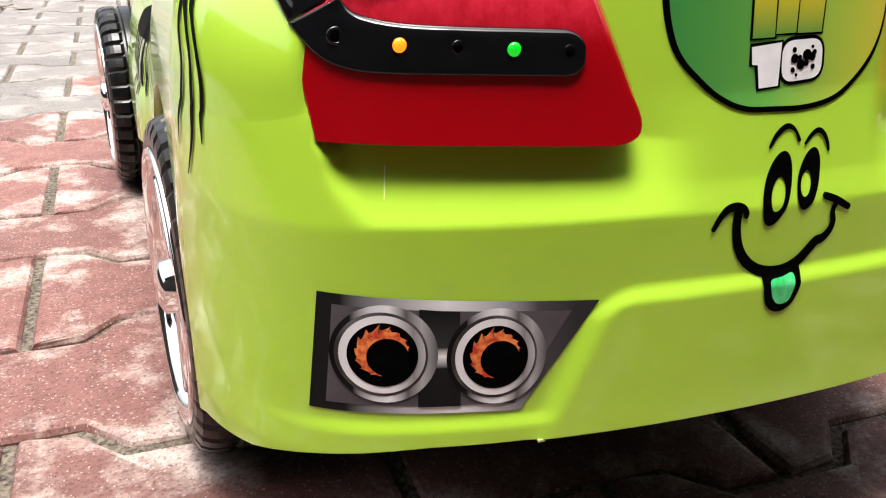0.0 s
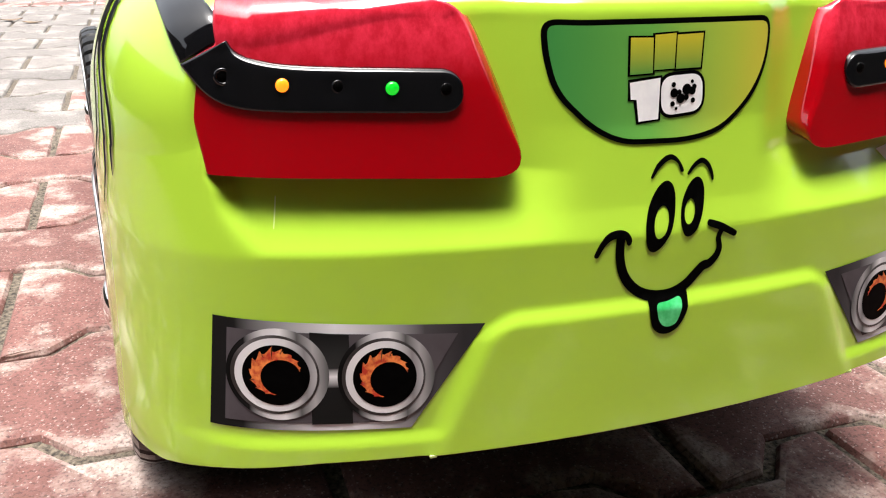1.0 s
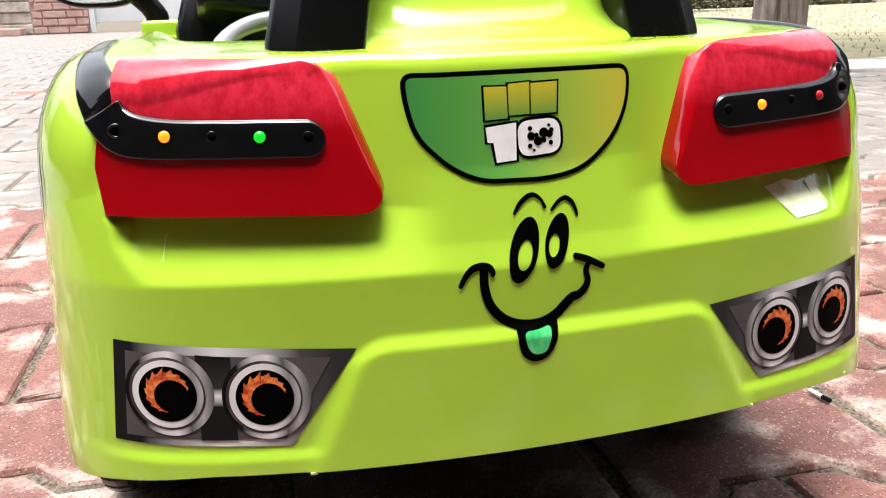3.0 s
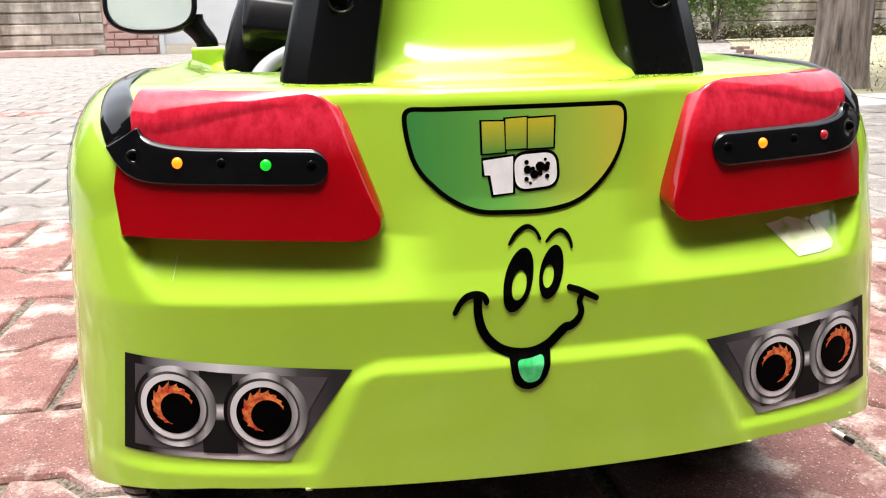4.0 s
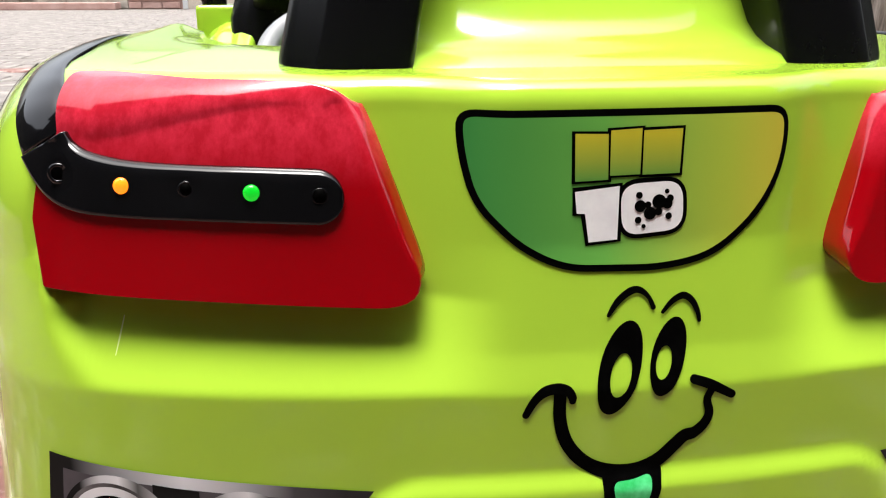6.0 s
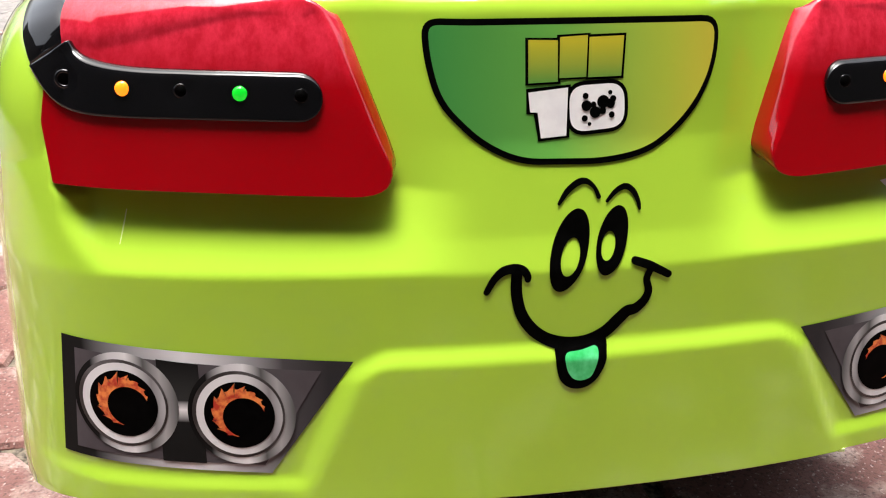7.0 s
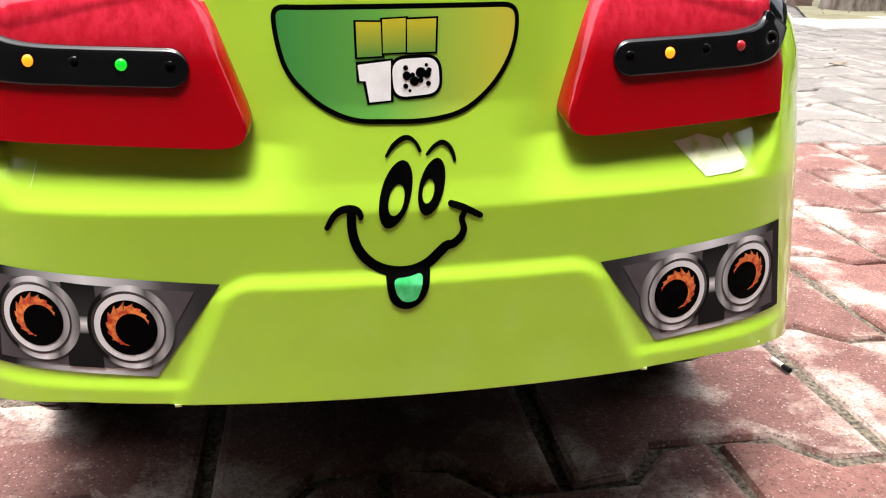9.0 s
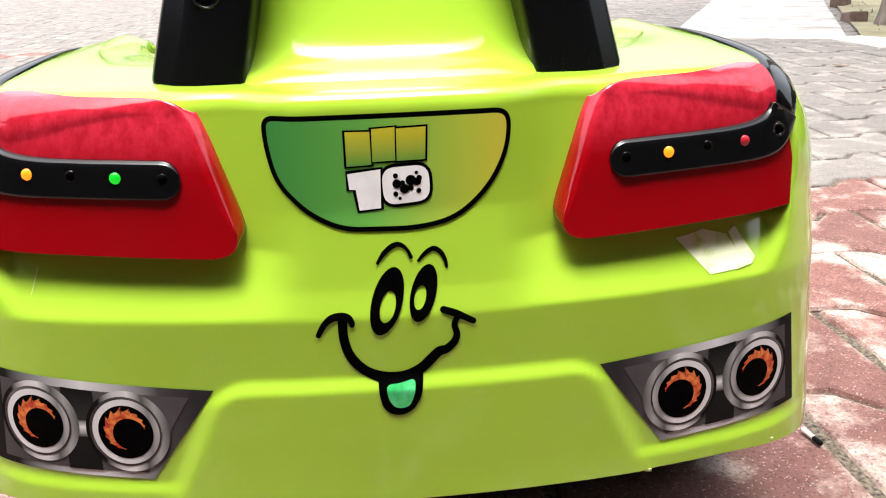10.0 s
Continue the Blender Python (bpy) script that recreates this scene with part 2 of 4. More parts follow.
def build_body(parent):
    run = outline()
    rows = []
    plan = [skin(k, q, 0.30) for k, q in run]
    bases = [bottom(*skin(k, q, 0.19)) for k, q in run]
    tops, shoulders, insets = [], [], []
    for x, y in plan:
        side = max(smooth(0.10, 0.29, abs(x)), smooth(0.1, 0.3, y))
        tops.append(top(y))
        shoulders.append(0.012 + 0.068 * side)
        insets.append(0.010 + 0.046 * side)
    count = 135
    under = []
    for (k, q), b in zip(run, bases):
        x, y = skin(k, q, b)
        under.append((x * 0.965, y + (0.006 if k == "rear" else -0.006 if k == "nose" else 0), b + 0.004))
    rows.append(under)
    for u in [0.0, 0.0015] + [n / count for n in range(1, count + 1)]:
        row = []
        for (k, q), b, t, h in zip(run, bases, tops, shoulders):
            z = b + (t - h - b) * u
            x, y = skin(k, q, z)
            row.append((x, y, z))
        rows.append(row)
    edge, sink = [], []
    for (k, q), p in zip(run, rows[-1]):
        # over the lamps the deck's edge runs on without the lamps' recess
        a, z = abs(p[0]), p[2]
        under_lamp = rounded(z, UNDER, 0.0025) if a > 0.094 else p[1] - bow(p[0], z)
        y = bow(p[0], z) + under_lamp + (rounded(z, OUTER, 0.005) - under_lamp) * smooth(0.115, 0.25, a)
        edge.append((p[0], y, z) if k == "rear" and a > 0.094 else p)
        sink.append(0.012 * (1 - smooth(0.238, 0.2475, a)) * smooth(0.115, 0.16, a) if k == "rear" else 0.0)
    hubs = [(0.0, min(max(y, 0.45), 0.95)) for x, y in plan]

    def inward(p, hub, d):
        v = Vector((hub[0] - p[0], hub[1] - p[1]))
        return p[0] + v.normalized().x * d, p[1] + v.normalized().y * d

    for n in range(1, 9):
        a = math.pi / 2 * n / 8
        rows.append([(*inward(p, hub, i * (1 - math.cos(a)) + d * (1 - n / 8)), t - h + h * math.sin(a)) for p, hub, t, h, i, d in zip(edge, hubs, tops, shoulders, insets, sink)])
    rim = rows[-1]

    def opening(p):
        """Where the way from p to the middle of the cockpit meets the rounded edge of its opening."""
        v = Vector((p[0], p[1] - 0.58))
        w = abs(v.x / 0.218) ** 4.5 + abs(v.y / 0.372) ** 4.5
        v *= w ** (-1 / 4.5)
        return v.x, v.y + 0.58

    for n in range(1, 9):
        u = n / 8
        row = []
        for p, hub in zip(rim, hubs):
            q = opening(p)
            row.append((p[0] + (q[0] - p[0]) * u, p[1] + (q[1] - p[1]) * u, p[2] + 0.004 * math.sin(u * math.pi) ** 2 - 0.003 * u ** 4))
        rows.append(row)
    lip = rows[-1]
    rows.append([(x * 0.985, 0.58 + (y - 0.58) * 0.985, z - 0.008) for x, y, z in lip])
    rows.append([(x * 0.97, 0.58 + (y - 0.58) * 0.97, z - 0.03) for x, y, z in lip])
    rows.append([(x * 0.92, 0.58 + (y - 0.58) * 0.95, 0.20) for x, y, z in lip])
    bm, vs = sheet(rows, closed=True)
    bm.faces.new(vs[-1])
    part("body", bm, GREEN, parent, "glossy lime green moulded plastic body shell")


toy_car = tagged(new("toy_car"), "lime green plastic ride-on toy car standing on red pavers", "toy car")
build_body(toy_car)

# dark chassis under the body; stepped unseen boxes added to block light beneath
bm = bmesh.new()
box(bm, (-0.215, 0.06, 0.118), (0.215, 1.12, 0.19), 0.01)
box(bm, (-0.185, 0.06, 0.095), (0.185, 1.0, 0.13), 0.006)
box(bm, (-0.18, 0.10, 0.072), (0.18, 1.0, 0.13), 0.006)
box(bm, (-0.175, 0.14, 0.045), (0.175, 1.0, 0.14), 0.006)
part("chassis", bm, CHASSIS, toy_car, "black plastic underside with unseen boxes added to block light", smooth=False)


# ---- hump between the posts, posts ----
def ring_at(cx, cy, hx, hy, z, n=48, power=3.0):
    out = []
    for i in range(n):
        a = 2 * math.pi * i / n
        c, s = math.cos(a), math.sin(a)
        out.append((cx + hx * math.copysign(abs(c) ** (2 / power), c), cy + hy * math.copysign(abs(s) ** (2 / power), s), z))
    return out


def build_hump(parent):
    rows = []
    for z, hx, y0, y1 in ((0.368, 0.124, 0.034, 0.24), (0.3825, 0.112, 0.046, 0.24), (0.3858, 0.102, 0.055, 0.235), (0.3895, 0.0965, 0.0615, 0.232), (0.3955, 0.093, 0.068, 0.23), (0.41, 0.089, 0.076, 0.225), (0.44, 0.083, 0.091, 0.22),
                          (0.48, 0.078, 0.114, 0.215), (0.52, 0.074, 0.142, 0.212), (0.545, 0.066, 0.155, 0.208), (0.555, 0.05, 0.168, 0.20)):
        rows.append(ring_at(0, (y0 + y1) / 2, hx, (y1 - y0) / 2, z, 64, 4.0))
    bm, vs = sheet(rows, closed=True)
    bm.faces.new(vs[-1])
    part("backrest_shell", bm, GREEN, parent, "glossy lime green hump behind the seat")


build_hump(toy_car)


def build_post(parent, side):
    rows = []
    for z, cx, cy, hx, hy in ((0.370, 0.1148, 0.073, 0.0302, 0.026), (0.382, 0.1142, 0.074, 0.0297, 0.0255), (0.42, 0.1060, 0.080, 0.0285, 0.0245), (0.46, 0.0975, 0.086, 0.026, 0.023), (0.52, 0.086, 0.096, 0.024, 0.021), (0.57, 0.076, 0.107, 0.022, 0.019), (0.592, 0.068, 0.113, 0.018, 0.016)):
        row = []
        for x, y, zz in ring_at(0, 0, 1, 1, z, 60, 7.0):
            over = max(0.0, (x - y - 1.28) / 2)
            row.append((side * (cx + (x - over) * hx), cy + (y + over) * hy, zz))
        rows.append(row)
    bm, vs = sheet(rows, closed=True)
    bm.faces.new(vs[-1])
    post = part("roll_bar_post", bm, SATIN_BLACK, parent, "black plastic roll bar post")
    # flat black disc paints in the shade of the sunk screw hole
    bm = bmesh.new()
    bmesh.ops.create_cone(bm, cap_ends=True, segments=20, radius1=0.0075, radius2=0.0075, depth=0.006)
    bmesh.ops.transform(bm, matrix=pose(side * 0.1035, 0.0602, 0.4285, 86, 0, 0), verts=bm.verts)
    part("screw_hole", bm, INK, post, "flat black disc painted as the screw hole's shade", smooth=False)
    bm = bmesh.new()
    bmesh.ops.create_cone(bm, cap_ends=True, segments=12, radius1=0.0035, radius2=0.003, depth=0.002)
    bmesh.ops.transform(bm, matrix=pose(side * 0.1035, 0.0566, 0.4285, 86, 0, 0), verts=bm.verts)
    part("screw", bm, INK, post, "small black screw", smooth=False)
    rows = []
    for i in range(28):
        a = 2 * math.pi * i / 28
        rows.append([pose(side * 0.1035, 0.0566, 0.4285, 86, 0, 0) @ Vector(((0.0074 + 0.0007 * math.cos(b)) * math.cos(a), (0.0074 + 0.0007 * math.cos(b)) * math.sin(a), 0.0007 * math.sin(b))) for b in np.linspace(0, 2 * math.pi, 8, endpoint=False)])
    rows.append(rows[0])
    bm, vs = sheet(rows, closed=True)
    part("hole_rim", bm, GLOSS_BLACK, post)


for side in (-1, 1):
    build_post(toy_car, side)


# ---- tail lamps ----
LAMP_TOP = 0.3782


def wrap(x):
    """The height at which the lamp starts to bend over the top edge, lower towards the corner."""
    return 0.3692 - 0.0172 * smooth(0.130, 0.240, abs(x))


def lamp_front(x, z):
    return bow(x, z) + rounded(z, [(0.28, -0.0195), (0.297, -0.0145), (0.331, -0.0060), (0.346, -0.0015), (0.366, 0.0055), (0.40, 0.018)], 0.004)


def on_lamp(x, v, out=0.0):
    """A place on the lamp from its unrolled coordinates; past its wrap it bends over the top edge."""
    out, start = max(out, -0.0075), wrap(x)
    if v <= start:
        return x, lamp_front(x, v) - out, v + out * 0.15
    bend = LAMP_TOP - start
    y, a = lamp_front(x, start), (v - start) / bend
    if a < math.pi / 2:
        return x, y + bend - (bend + out) * math.cos(a), start + (bend + out) * math.sin(a) + 0.15 * out * math.cos(a)
    return x, y + bend + (v - start - bend * math.pi / 2), LAMP_TOP + out


def spline(points, n, closed=True):
    """Catmull-Rom through points."""
    pts = [Vector(p) for p in points]
    m, out = len(pts), []
    for i in range(m if closed else m - 1):
        p0, p1, p2, p3 = (pts[(i + k) % m] if closed else pts[min(max(i + k, 0), m - 1)] for k in (-1, 0, 1, 2))
        for j in range(n):
            t = j / n
            out.append(0.5 * (2 * p1 + (p2 - p0) * t + (2 * p0 - 5 * p1 + 4 * p2 - p3) * t * t + (3 * p1 - p0 - 3 * p2 + p3) * t ** 3))
    if not closed:
        out.append(pts[-1])
    return out


def polygon(corners, n=6):
    """A polygon with rounded corners: (x, z, radius) each."""
    out, m = [], len(corners)
    for i, (x, z, r) in enumerate(corners):
        p = Vector((x, z))
        a, b = (Vector(corners[i - 1][:2]) - p), (Vector(corners[(i + 1) % m][:2]) - p)
        r = min(r, a.length * 0.48, b.length * 0.48)
        pa, pb = p + a.normalized() * r, p + b.normalized() * r
        for j in range(n + 1):
            t = j / n
            out.append(pa * (1 - t) ** 2 + p * 2 * t * (1 - t) + pb * t * t)
    return out


def dense(poly, step=0.004):
    out = []
    for a, b in zip(poly, poly[1:] + poly[:1]):
        n = max(1, int((b - a).length / step))
        out += [a + (b - a) * i / n for i in range(n)]
    return out


LAMP = [(-0.2415, 0.2955, 0.001), (-0.0812, 0.2914, 0.026), (-0.1055, 0.3600, 0.02), (-0.1100, 0.3700, 0.008), (-0.1165, 0.3780, 0.006), (-0.140, 0.3803, 0.01), (-0.185, 0.3850, 0.02), (-0.212, 0.402, 0.015), (-0.2255, 0.400, 0.004), (-0.2318, 0.368, 0.006), (-0.2315, 0.356, 0.002), (-0.2485, 0.346, 0.003)]


def build_lamp(parent, side):
    shape = dense(polygon(LAMP, 10), 0.002)
    mid = Vector((-0.170, 0.341))

    def ring(k, out):
        pts = []
        for p in shape:
            d = p - mid
            slim = 0.14 + 0.86 * smooth(-0.135, -0.10, p.x) * smooth(0.294, 0.318, p.y)
            q = mid + d * (1 - slim * k / max(d.length, 1e-6)) if k < 0.02 else mid + d * k
            x, y, z = on_lamp(q.x, q.y, out)
            pts.append((side * -x, y, z - 0.45 * out * (1 - smooth(0.298, 0.312, p.y))))
        return pts

    def back(p):
        x, y, z = on_lamp(p.x, p.y, -0.0075)
        deep = 1 - smooth(wrap(p.x) - 0.006, wrap(p.x) + 0.004, p.y)
        return side * -x, y + deep * max(0.0, rear(x, min(z, 0.37)) + 0.004 - y), z + 0.0045 * (1 - smooth(0.298, 0.312, p.y))

    rows = [[back(p) for p in shape], ring(0.0, -0.0075), ring(0.0020, -0.0052), ring(0.0045, -0.0024), ring(0.0062, -0.0010), ring(0.0078, -0.0003), ring(0.0098, 0.0), ring(0.0110, 0.0), ring(0.0124, 0.0)]
    for k in np.linspace(0.76, 0.04, 26):
        rows.append(ring(k, 0.0))
    bm, vs = sheet(rows, closed=True)
    bm.faces.new(vs[-1])
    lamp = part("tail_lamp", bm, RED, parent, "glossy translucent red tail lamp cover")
    # black bar with its diodes
    spots = [(-0.1278, 0.3355, None), (-0.1535, 0.3364, "b"), (-0.1785, 0.3374, "d"), (-0.2035, 0.3380, "a"), (-0.2295, 0.3412, "s")]
    stations = [Vector((-0.129 + 0.0105 * math.cos(a), 0.3350 + 0.0104 * math.sin(a), -0.129 + 0.0105 * math.cos(a), 0.3350 - 0.0104 * math.sin(a))) for a in np.linspace(0.02, math.pi / 2, 9)[:-1]]
    stations += spline([(-0.129, 0.3454, -0.129, 0.3246), (-0.150, 0.3460, -0.150, 0.3251), (-0.180, 0.3466, -0.180, 0.3257), (-0.200, 0.3475, -0.205, 0.3260), (-0.2110, 0.3489, -0.2225, 0.3271), (-0.2190, 0.3510, -0.2330, 0.3302), (-0.2235, 0.3540, -0.2405, 0.3362), (-0.2256, 0.3574, -0.2474, 0.3458)], 8, closed=False)

    def dent(p):
        return sum((0.0011 if kind in ("d", "s") else 0.0004) * math.exp(-((p.x - x) ** 2 + (p.y - v) ** 2) / 0.0046 ** 2) for x, v, kind in spots)

    rows = []
    for st in stations:
        high, low = Vector((st[0], st[1])), Vector((st[2], st[3]))
        row = []
        for u in (-1.0, -1.0, -0.985, -0.94, -0.85, -0.7, -0.55, -0.4, -0.25, -0.1, 0.05, 0.2, 0.35, 0.5, 0.62, 0.72, 0.82, 0.93, 1.0, 1.0):
            q = low.lerp(high, (u + 1) / 2)
            out = curve(u, [-1.0, -0.985, -0.94, -0.4, 0.3, 0.68, 0.82, 0.93, 1.0], [0.0017, 0.0022, 0.0025, 0.0031, 0.0042, 0.0046, 0.0042, 0.0030, 0.0008]) - dent(q)
            out = 0.0006 + (out - 0.0006) * min(1.0, (high - low).length / 0.0208) ** 0.7
            if len(row) in (0, 19):
                out = -0.002
            x, y, z = on_lamp(q.x, q.y, out)
            row.append((side * -x, y, z))
        rows.append(row)
    bm, vs = sheet(rows)
    bm.faces.new(vs[-1])
    part("light_bar", bm, GLOSS_BLACK, lamp, "gloss black diode strip across the lamp")
    for x, v, kind in spots:
        px, py, pz = on_lamp(x, v, 0.0041)
        py += dent(Vector((x, v)))
        bm = bmesh.new()
        if kind in ("a", "b"):
            bmesh.ops.create_uvsphere(bm, u_segments=16, v_segments=10, radius=0.0034)
            bmesh.ops.transform(bm, matrix=pose(side * -px, py + 0.0006, pz) @ Matrix.Diagonal((1, 0.7, 1, 1)), verts=bm.verts)
            mat, text = (LED_AMBER, "small lit amber diode") if (kind == "a") == (side < 0) else (LED_GREEN, "small lit green diode") if side < 0 else (LED_RED, "small unlit red diode")
            part("diode", bm, mat, lamp, text)
            continue
        # a moulded hole with a raised glossy rim
        r0, r1 = {"s": (0.0034, 0.0009), "d": (0.0027, 0.0005), None: (0.0029, 0.0002)}[kind]
        turn = pose(side * -px, py, pz, 84, 0, 0)
        ringed = []
        for n in range(25):
            a = 2 * math.pi * n / 24
            ringed.append([turn @ Vector(((r0 + r1 * math.cos(b)) * math.cos(a), (r0 + r1 * math.cos(b)) * math.sin(a), r1 * math.sin(b))) for b in np.linspace(0, 2 * math.pi, 8, endpoint=False)])
        sheet(ringed, bm, closed=True)
        part("hole_rim", bm, GLOSS_BLACK, lamp)
        # black disc puts the hole's inner shade into its colour
        bm = bmesh.new()
        bmesh.ops.create_cone(bm, cap_ends=True, segments=16, radius1=r0, radius2=r0 * 0.8, depth=0.0010)
        bmesh.ops.transform(bm, matrix=turn, verts=bm.verts)
        part("screw" if kind == "s" else "dimple", bm, INK, lamp)


for side in (-1, 1):
    build_lamp(toy_car, side)


# ---- the rounded shoulder of the left flank ----
def shoulder(y, ang, lift=0.0):
    """A place on the shoulder: ang 0 where the flank ends, a quarter turn at the deck."""
    t, h, i = top(y), 0.080, 0.056
    p = Vector((-flank(y, t - h), y))
    q = p + (Vector((0.0, max(0.45, y))) - p).normalized() * (i * (1 - math.cos(ang)) - lift * math.cos(ang))
    return q.x, q.y, t - h + (h + lift) * math.sin(ang)


# ---- gloss black trim along the shoulders ----
def build_trim(parent, side):
    outer = spline([(-0.2478, 0.0430, 0.3466), (-0.2488, 0.0470, 0.3505), (-0.2515, 0.0590, 0.3605), (-0.2540, 0.0850, 0.3702), (-0.2550, 0.120, 0.3760), (-0.2555, 0.180, 0.3790), (-0.2555, 0.250, 0.3795), (-0.2570, 0.335, 0.3755)], 8, closed=False)
    inner = spline([(-0.2262, 0.0372, 0.3585), (-0.2272, 0.0405, 0.3632), (-0.2292, 0.0485, 0.3688), (-0.2325, 0.0620, 0.3735), (-0.2385, 0.095, 0.3776), (-0.2450, 0.170, 0.3796), (-0.2505, 0.250, 0.3796), (-0.2562, 0.335, 0.3754)], 8, closed=False)
    out = []
    for n, (a, b) in enumerate(zip(outer, inner)):
        m = min(n + 1, len(outer) - 1)
        along = (outer[m] + inner[m] - outer[m - 1] - inner[m - 1]).normalized()
        face = along.cross(b - a).normalized()
        face = face if face.z > 0 else -face
        w = (b - a).length
        row = []
        for u, lift in ((0.0, -0.012), (0.0, 0.0012), (0.05, 0.0024), (0.3, 0.0024 + 0.03 * w), (0.55, 0.0024 + 0.04 * w), (0.8, 0.0024 + 0.03 * w), (0.95, 0.0024), (1.0, 0.0012), (1.0, -0.012)):
            q = a.lerp(b, u) + face * (lift - 0.0022 * (1 - smooth(0, 14, n)))
            row.append((side * -q.x, q.y, q.z))
        out.append(row)
    bm, vs = sheet(out)
    bm.faces.new(vs[0])
    bm.faces.new(vs[-1])
    part("side_trim", bm, GLOSS_BLACK, parent, "gloss black trim strip along the shoulder")


for side in (-1, 1):
    build_trim(toy_car, side)


# ---- printed stickers, laid on the rear ----
def stuck(x, z, lift):
    return x, rear(x, z) - lift, z


def patch(name, poly, lift, mat, parent, label="", mid=None, rings=10, surface=stuck):
    """A print of any shape that is star-shaped about its middle."""
    poly = dense([Vector(p) for p in poly], 0.003)
    mid = Vector(mid) if mid else sum(poly, Vector((0, 0))) / len(poly)
    rows = [[surface(*(mid + (p - mid) * k), lift) for p in poly] for k in [1 - n / rings for n in range(rings)]]
    bm, vs = sheet(rows, closed=True)
    c = bm.verts.new(surface(*mid, lift))
    last = vs[-1]
    for i in range(len(last)):
        bm.faces.new((last[i], last[(i + 1) % len(last)], c))
    return part(name, bm, mat, parent, label)


def stroke(name, points, widths, lift, mat, parent, label="", n=10, surface=stuck):
    """A printed line of changing width, with round ends."""
    path = spline([(x, z, 0) for x, z in points], n, closed=False)
    ws = [curve(i / (len(path) - 1), np.linspace(0, 1, len(widths)), widths) / 2 for i in range(len(path))]
    rows = []
    for i, (p, w) in enumerate(zip(path, ws)):
        d = (path[min(i + 1, len(path) - 1)] - path[max(i - 1, 0)]).normalized()
        nrm = Vector((-d.y, d.x, 0))
        if i in (0, len(path) - 1):
            out = -1 if i == 0 else 1
            caps = [[surface(*((p + d * out * w * math.sin(a) + nrm * w * math.cos(a) * u).xy), lift) for u in (-1, -0.33, 0.33, 1)] for a in (1.45, 1.1, 0.7, 0.35)]
            rows += caps if i == 0 else []
        rows.append([surface(*((p + nrm * w * u).xy), lift) for u in (-1, -0.33, 0.33, 1)])
        if i == len(path) - 1:
            rows += caps[::-1]
    bm, vs = sheet(rows)
    return part(name, bm, mat, parent, label)


def ellipse(cx, cz, a, b, tilt, n=40):
    c, s = math.cos(radians(tilt)), math.sin(radians(tilt))
    return [(cx + a * math.cos(t) * c - b * math.sin(t) * s, cz + a * math.cos(t) * s + b * math.sin(t) * c) for t in np.linspace(0, 2 * math.pi, n, endpoint=False)]


def grown(poly, d):
    """The polygon, made larger by d on all sides."""
    out, m = [], len(poly)
    for i in range(m):
        a, b = Vector(poly[i - 1]), Vector(poly[(i + 1) % m])
        t = (b - a).normalized()
        out.append((poly[i][0] + t.y * d, poly[i][1] - t.x * d))
    return out


def build_badge(parent):
    corners = [(-0.0745, 0.3668, 0.014), (-0.0738, 0.3500, 0.010), (-0.0690, 0.3300, 0.016), (-0.0510, 0.3125, 0.018), (-0.0330, 0.3040, 0.020), (0.0080, 0.3030, 0.020), (0.0310, 0.3075, 0.020), (0.0500, 0.3235, 0.020), (0.0618, 0.3450, 0.012), (0.0632, 0.3672, 0.013)]
    edge = [tuple(p) for p in polygon(corners)]
    badge = patch("badge_sticker", edge, 0.0006, INK, parent, "D-shaped badge sticker with black border and green to yellow print", (-0.006, 0.338), 14)
    patch("badge_print", grown(edge, -0.0028), 0.0009, BADGE, badge, "green to yellow gradient print", (-0.006, 0.338), 14)
    # a mark of plain blocks: three above, two white ones below
    blocks = [[(-0.0286, 0.3396), (-0.0157, 0.3401), (-0.0158, 0.3574), (-0.0286, 0.3577)], [(-0.0145, 0.3416), (-0.0027, 0.3419), (-0.0021, 0.3594), (-0.0143, 0.3587)], [(-0.0013, 0.3417), (0.0137, 0.3420), (0.0147, 0.3590), (-0.0009, 0.3585)]]
    whites = [[(-0.0231, 0.3155), (-0.0115, 0.3163), (-0.0108, 0.3373), (-0.0288, 0.3354), (-0.0280, 0.3270), (-0.0246, 0.3268)], [tuple(p) for p in polygon([(-0.0095, 0.3176, 0.0075), (0.0160, 0.3196, 0.0075), (0.0154, 0.3389, 0.0075), (-0.0102, 0.3378, 0.0075)])]]
    for poly in blocks + whites:
        patch("block_outline", grown(poly, 0.0019), 0.0012, INK, badge, "black outline", (-0.0180, 0.3318) if poly is whites[0] else None, rings=6)
    for poly in blocks:
        patch("block", grown(poly, 0.0003), 0.0015, LOGO, badge, "yellow to green block", rings=6)
    for poly in whites:
        patch("block", grown(poly, 0.0001), 0.0015, WHITE_INK, badge, "white block", (-0.0180, 0.3318) if poly is whites[0] else None, rings=6)
    for x, z, r in ((-0.0022, 0.3292, 0.0024), (0.0019, 0.3263, 0.0026), (0.0056, 0.3308, 0.0029), (0.0090, 0.3300, 0.0022), (0.0102, 0.3320, 0.0015), (-0.0027, 0.3335, 0.0014), (0.0088, 0.3348, 0.0010), (-0.0030, 0.3237, 0.0014), (0.0097, 0.3250, 0.0014), (0.0054, 0.3268, 0.0016), (-0.0007, 0.3212, 0.0009), (0.0010, 0.3296, 0.0014)):
        patch("blot", ellipse(x, z, r, r, 0, 16), 0.0018, INK, badge, rings=2)


build_badge(toy_car)


